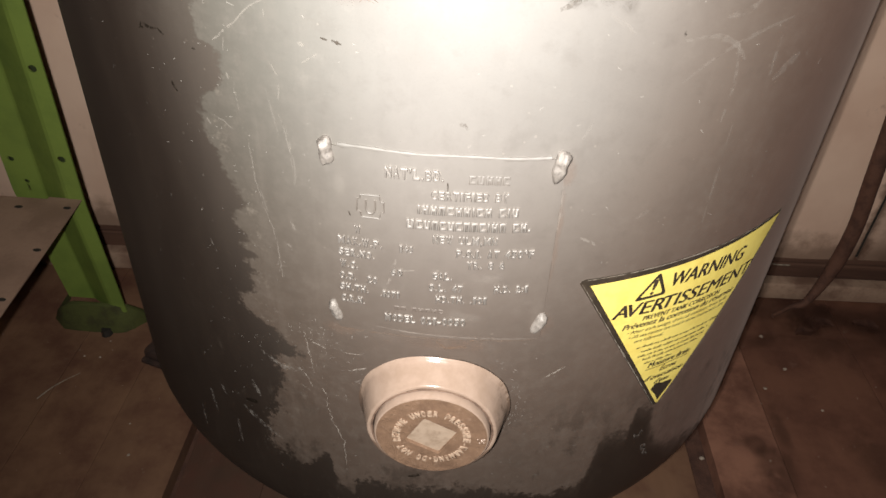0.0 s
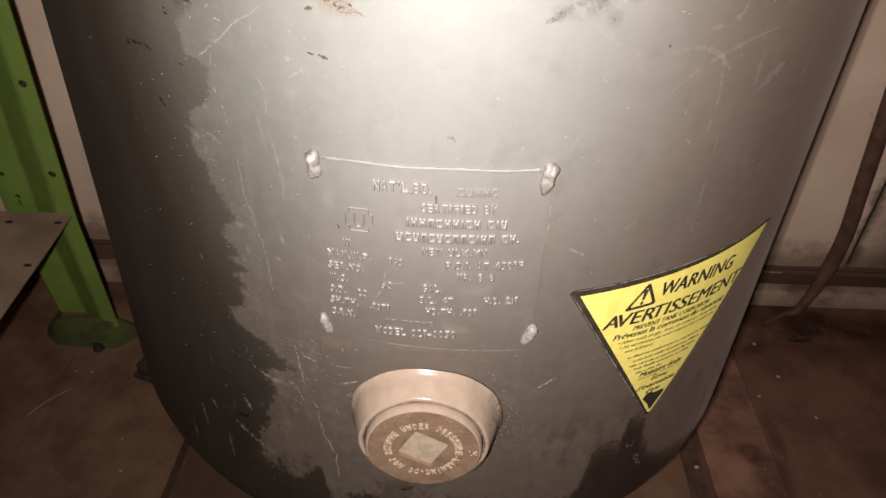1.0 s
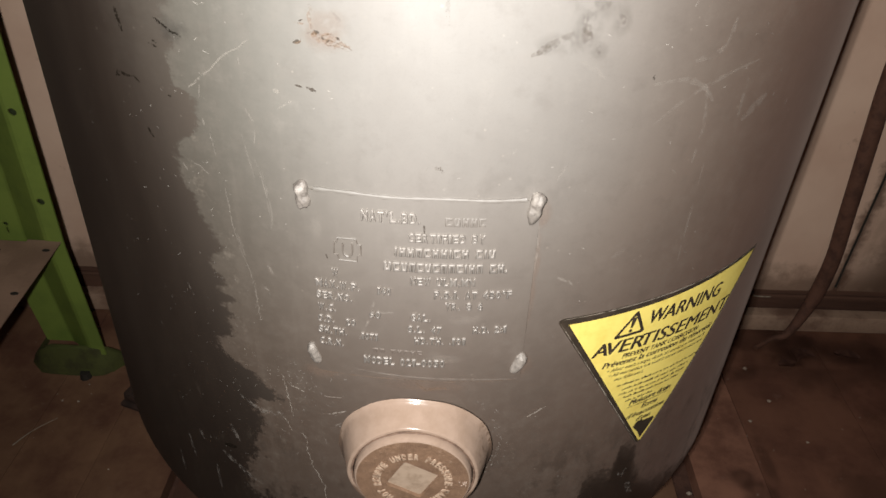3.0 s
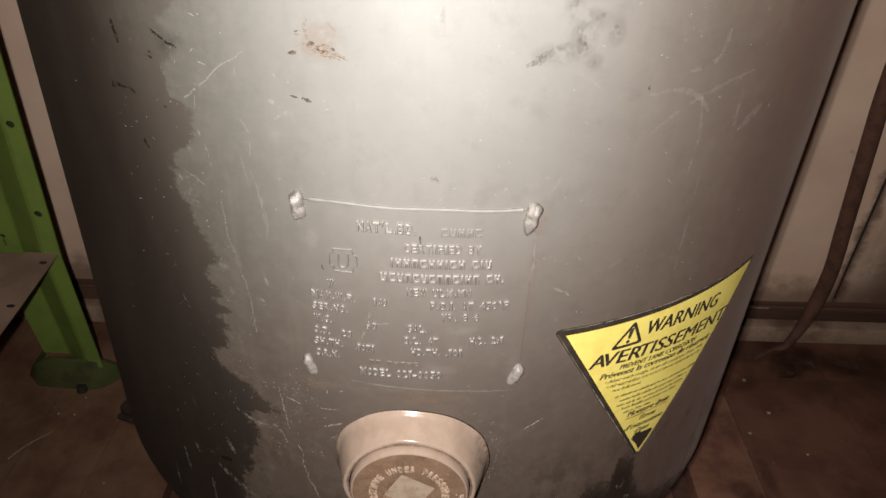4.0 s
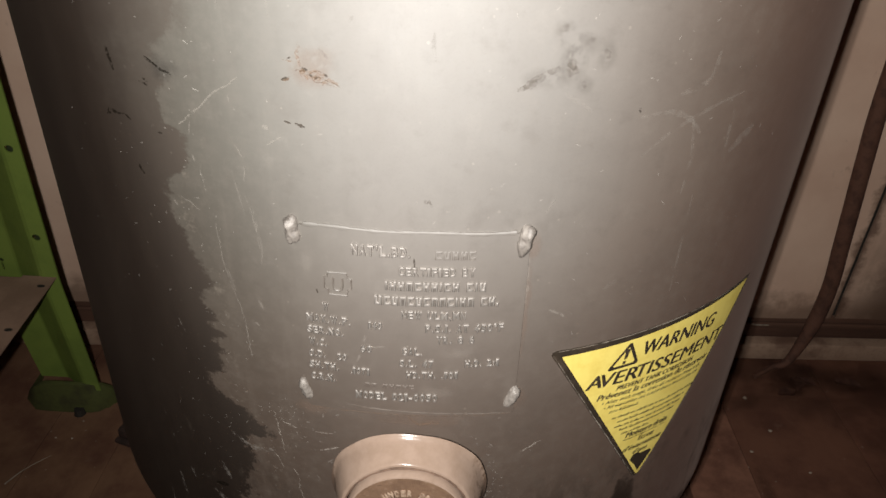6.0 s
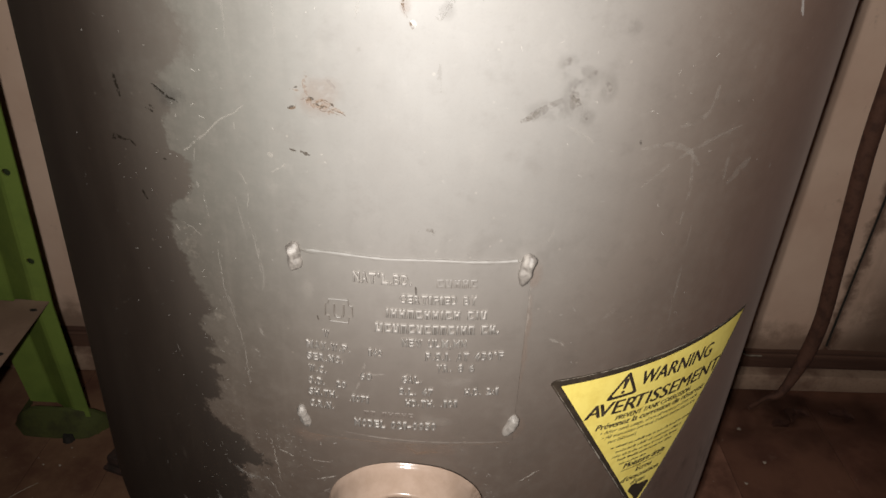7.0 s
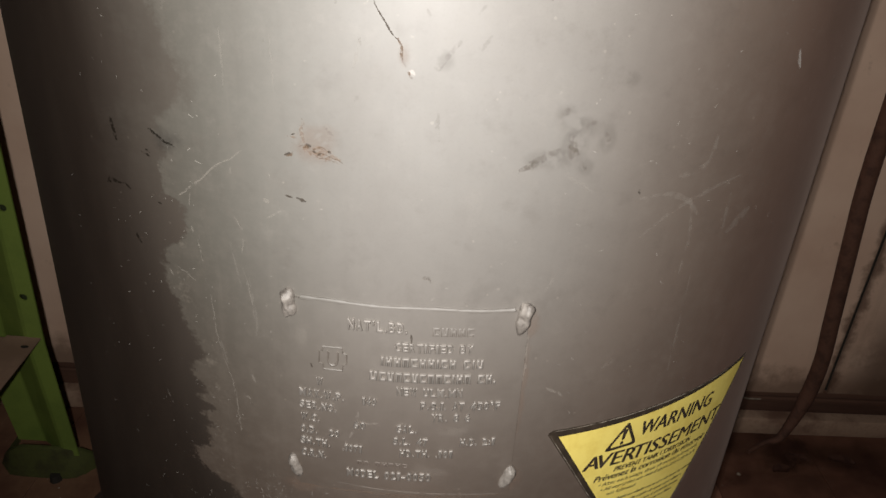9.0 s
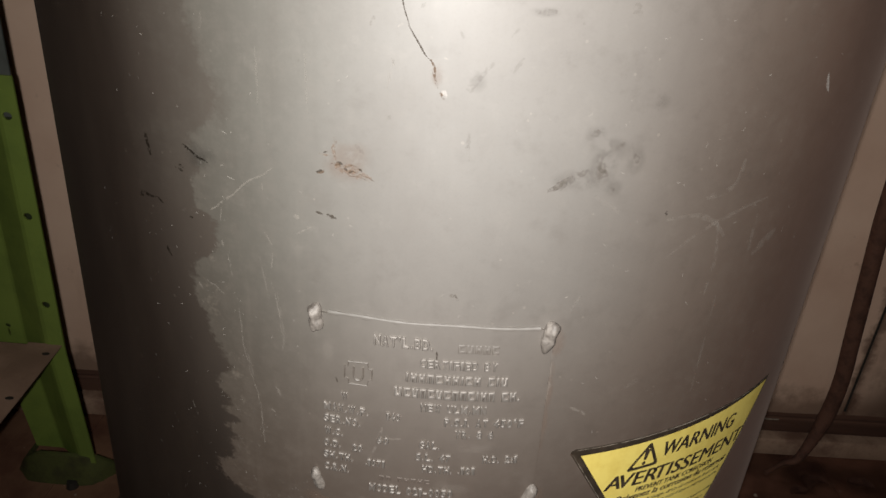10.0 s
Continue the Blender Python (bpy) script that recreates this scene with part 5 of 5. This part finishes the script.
# ---- litter on the floor ----
straw = spline([(-0.472, 0.028, 0.0012), (-0.463, 0.046, 0.0012), (-0.452, 0.060, 0.0012), (-0.440, 0.072, 0.0012)], 5)
tagged(finish("straw", tube(straw, lambda t: 0.0008 * (1 - 0.6 * t), 6), STRAW), "thin pale straw lying on the floorboards", "straw")
rnd = random.Random(3)


def leaf(cx, cy, size, turn_deg):
    """A curled dry leaf."""
    bm = bmesh.new()
    grid = []
    for i in range(7):
        t = i / 6
        w = size * 0.32 * math.sin(math.pi * (0.06 + 0.88 * t)) * rnd.uniform(0.75, 1.2)
        row = []
        for s in (-1, -0.5, 0, 0.5, 1):
            x, y = (t - 0.5) * size, s * w
            z = 0.002 + 0.10 * size * (s * s) + 0.05 * size * math.sin(5 * t)
            a = radians(turn_deg)
            row.append(bm.verts.new((cx + x * math.cos(a) - y * math.sin(a), cy + x * math.sin(a) + y * math.cos(a), max(0.0008, z))))
        grid.append(row)
    for a, b in zip(grid, grid[1:]):
        for k in range(4):
            bm.faces.new((a[k], a[k + 1], b[k + 1], b[k]))
    bmesh.ops.solidify(bm, geom=list(bm.faces), thickness=0.0006)
    return tagged(finish("dry_leaf", bm, DEADLEAF), "dark curled dry leaf on the floorboards", "leaf", "leaves by the wall")


for cx, cy, s, a in ((0.505, 0.238, 0.030, 20), (0.527, 0.258, 0.032, 70), (0.543, 0.262, 0.022, 140), (0.600, 0.262, 0.034, 160)):
    leaf(cx, cy, s, a)
bm = bmesh.new()
spots = [(0.310, 0.012, 0.0028), (0.305, -0.045, 0.0024), (0.418, 0.128, 0.0022), (0.455, 0.165, 0.0025), (0.372, 0.165, 0.0022), (0.442, 0.225, 0.0028), (-0.335, -0.040, 0.002), (-0.428, 0.100, 0.0016), (0.480, 0.098, 0.0018)]
spots += [(rnd.choice((rnd.uniform(0.3, 0.75), rnd.uniform(-0.7, -0.28))), rnd.uniform(-0.1, 0.26), abs(rnd.gauss(0, 0.0005)) + 0.00025) for _ in range(130)]
for x, y, s in spots:
    r = bmesh.ops.create_icosphere(bm, subdivisions=1, radius=s)
    for v in r["verts"]:
        v.co = Vector((x + v.co.x * rnd.uniform(0.7, 1.5), y + v.co.y, s * 0.6 + v.co.z * 0.6))
tagged(finish("grit", bm, CRUMB, False), "pale grit and crumbs scattered on the floor", "grit", kind="stuff")

# ---- floorboards, last ----
def board(x0, x1, drop=0.0, wood=None):
    bm = box(bmesh.new(), x0, x1, -2.0, 0.45, -0.0218, -drop, 0.0007)
    part("plank", bm, wood or PLANK, floor, smooth=False)


edges = [-1.6, -1.5, -1.4, -1.3, -1.2, -1.1, -1.0, -0.9, -0.81, -0.72, -0.64, -0.555, -0.462, -0.3705, -0.281]
for a, b in zip(edges, edges[1:]):
    board(a + 0.0001, b - 0.0001, rnd.uniform(0, 0.0015), OLDPLANK)
# darkest boards under the tank's left and middle, dull ones further right
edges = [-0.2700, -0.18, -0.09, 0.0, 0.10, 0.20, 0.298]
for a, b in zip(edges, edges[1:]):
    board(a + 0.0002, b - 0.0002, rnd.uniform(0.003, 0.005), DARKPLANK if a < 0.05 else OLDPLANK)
edges = [0.3245, 0.4070, 0.5620, 0.71, 0.80, 0.90, 1.0, 1.1, 1.2, 1.3, 1.4, 1.5, 1.6]
for a, b in zip(edges, edges[1:]):
    board(a + 0.0005, b - 0.0005, rnd.uniform(0, 0.0015), PALEPLANK if a < 0.33 else None)

# ---- dark stains soaked into the boards ----
M_STAIN = mark("dark_floor_stain", col(0.040, 0.018, 0.011), 0.7, 0.25, 3, True, hole=0.36, across=1)
for x, y, w, h in ((0.395, 0.004, 0.060, 0.085), (0.380, 0.040, 0.045, 0.040), (0.418, 0.062, 0.030, 0.090), (0.520, 0.030, 0.080, 0.110), (0.505, 0.262, 0.090, 0.060), (0.435, 0.215, 0.060, 0.040), (0.50, 0.285, 0.20, 0.10), (0.62, 0.280, 0.26, 0.12), (0.56, 0.250, 0.34, 0.16), (0.66, 0.10, 0.22, 0.30)):
    bm = bmesh.new()
    bm.faces.new([bm.verts.new(p) for p in ((x - w / 2, y - h / 2, 0.0004), (x + w / 2, y - h / 2, 0.0004), (x + w / 2, y + h / 2, 0.0004), (x - w / 2, y + h / 2, 0.0004))])
    part("stain", bm, M_STAIN, floor, "dark stain soaked into the boards", False)
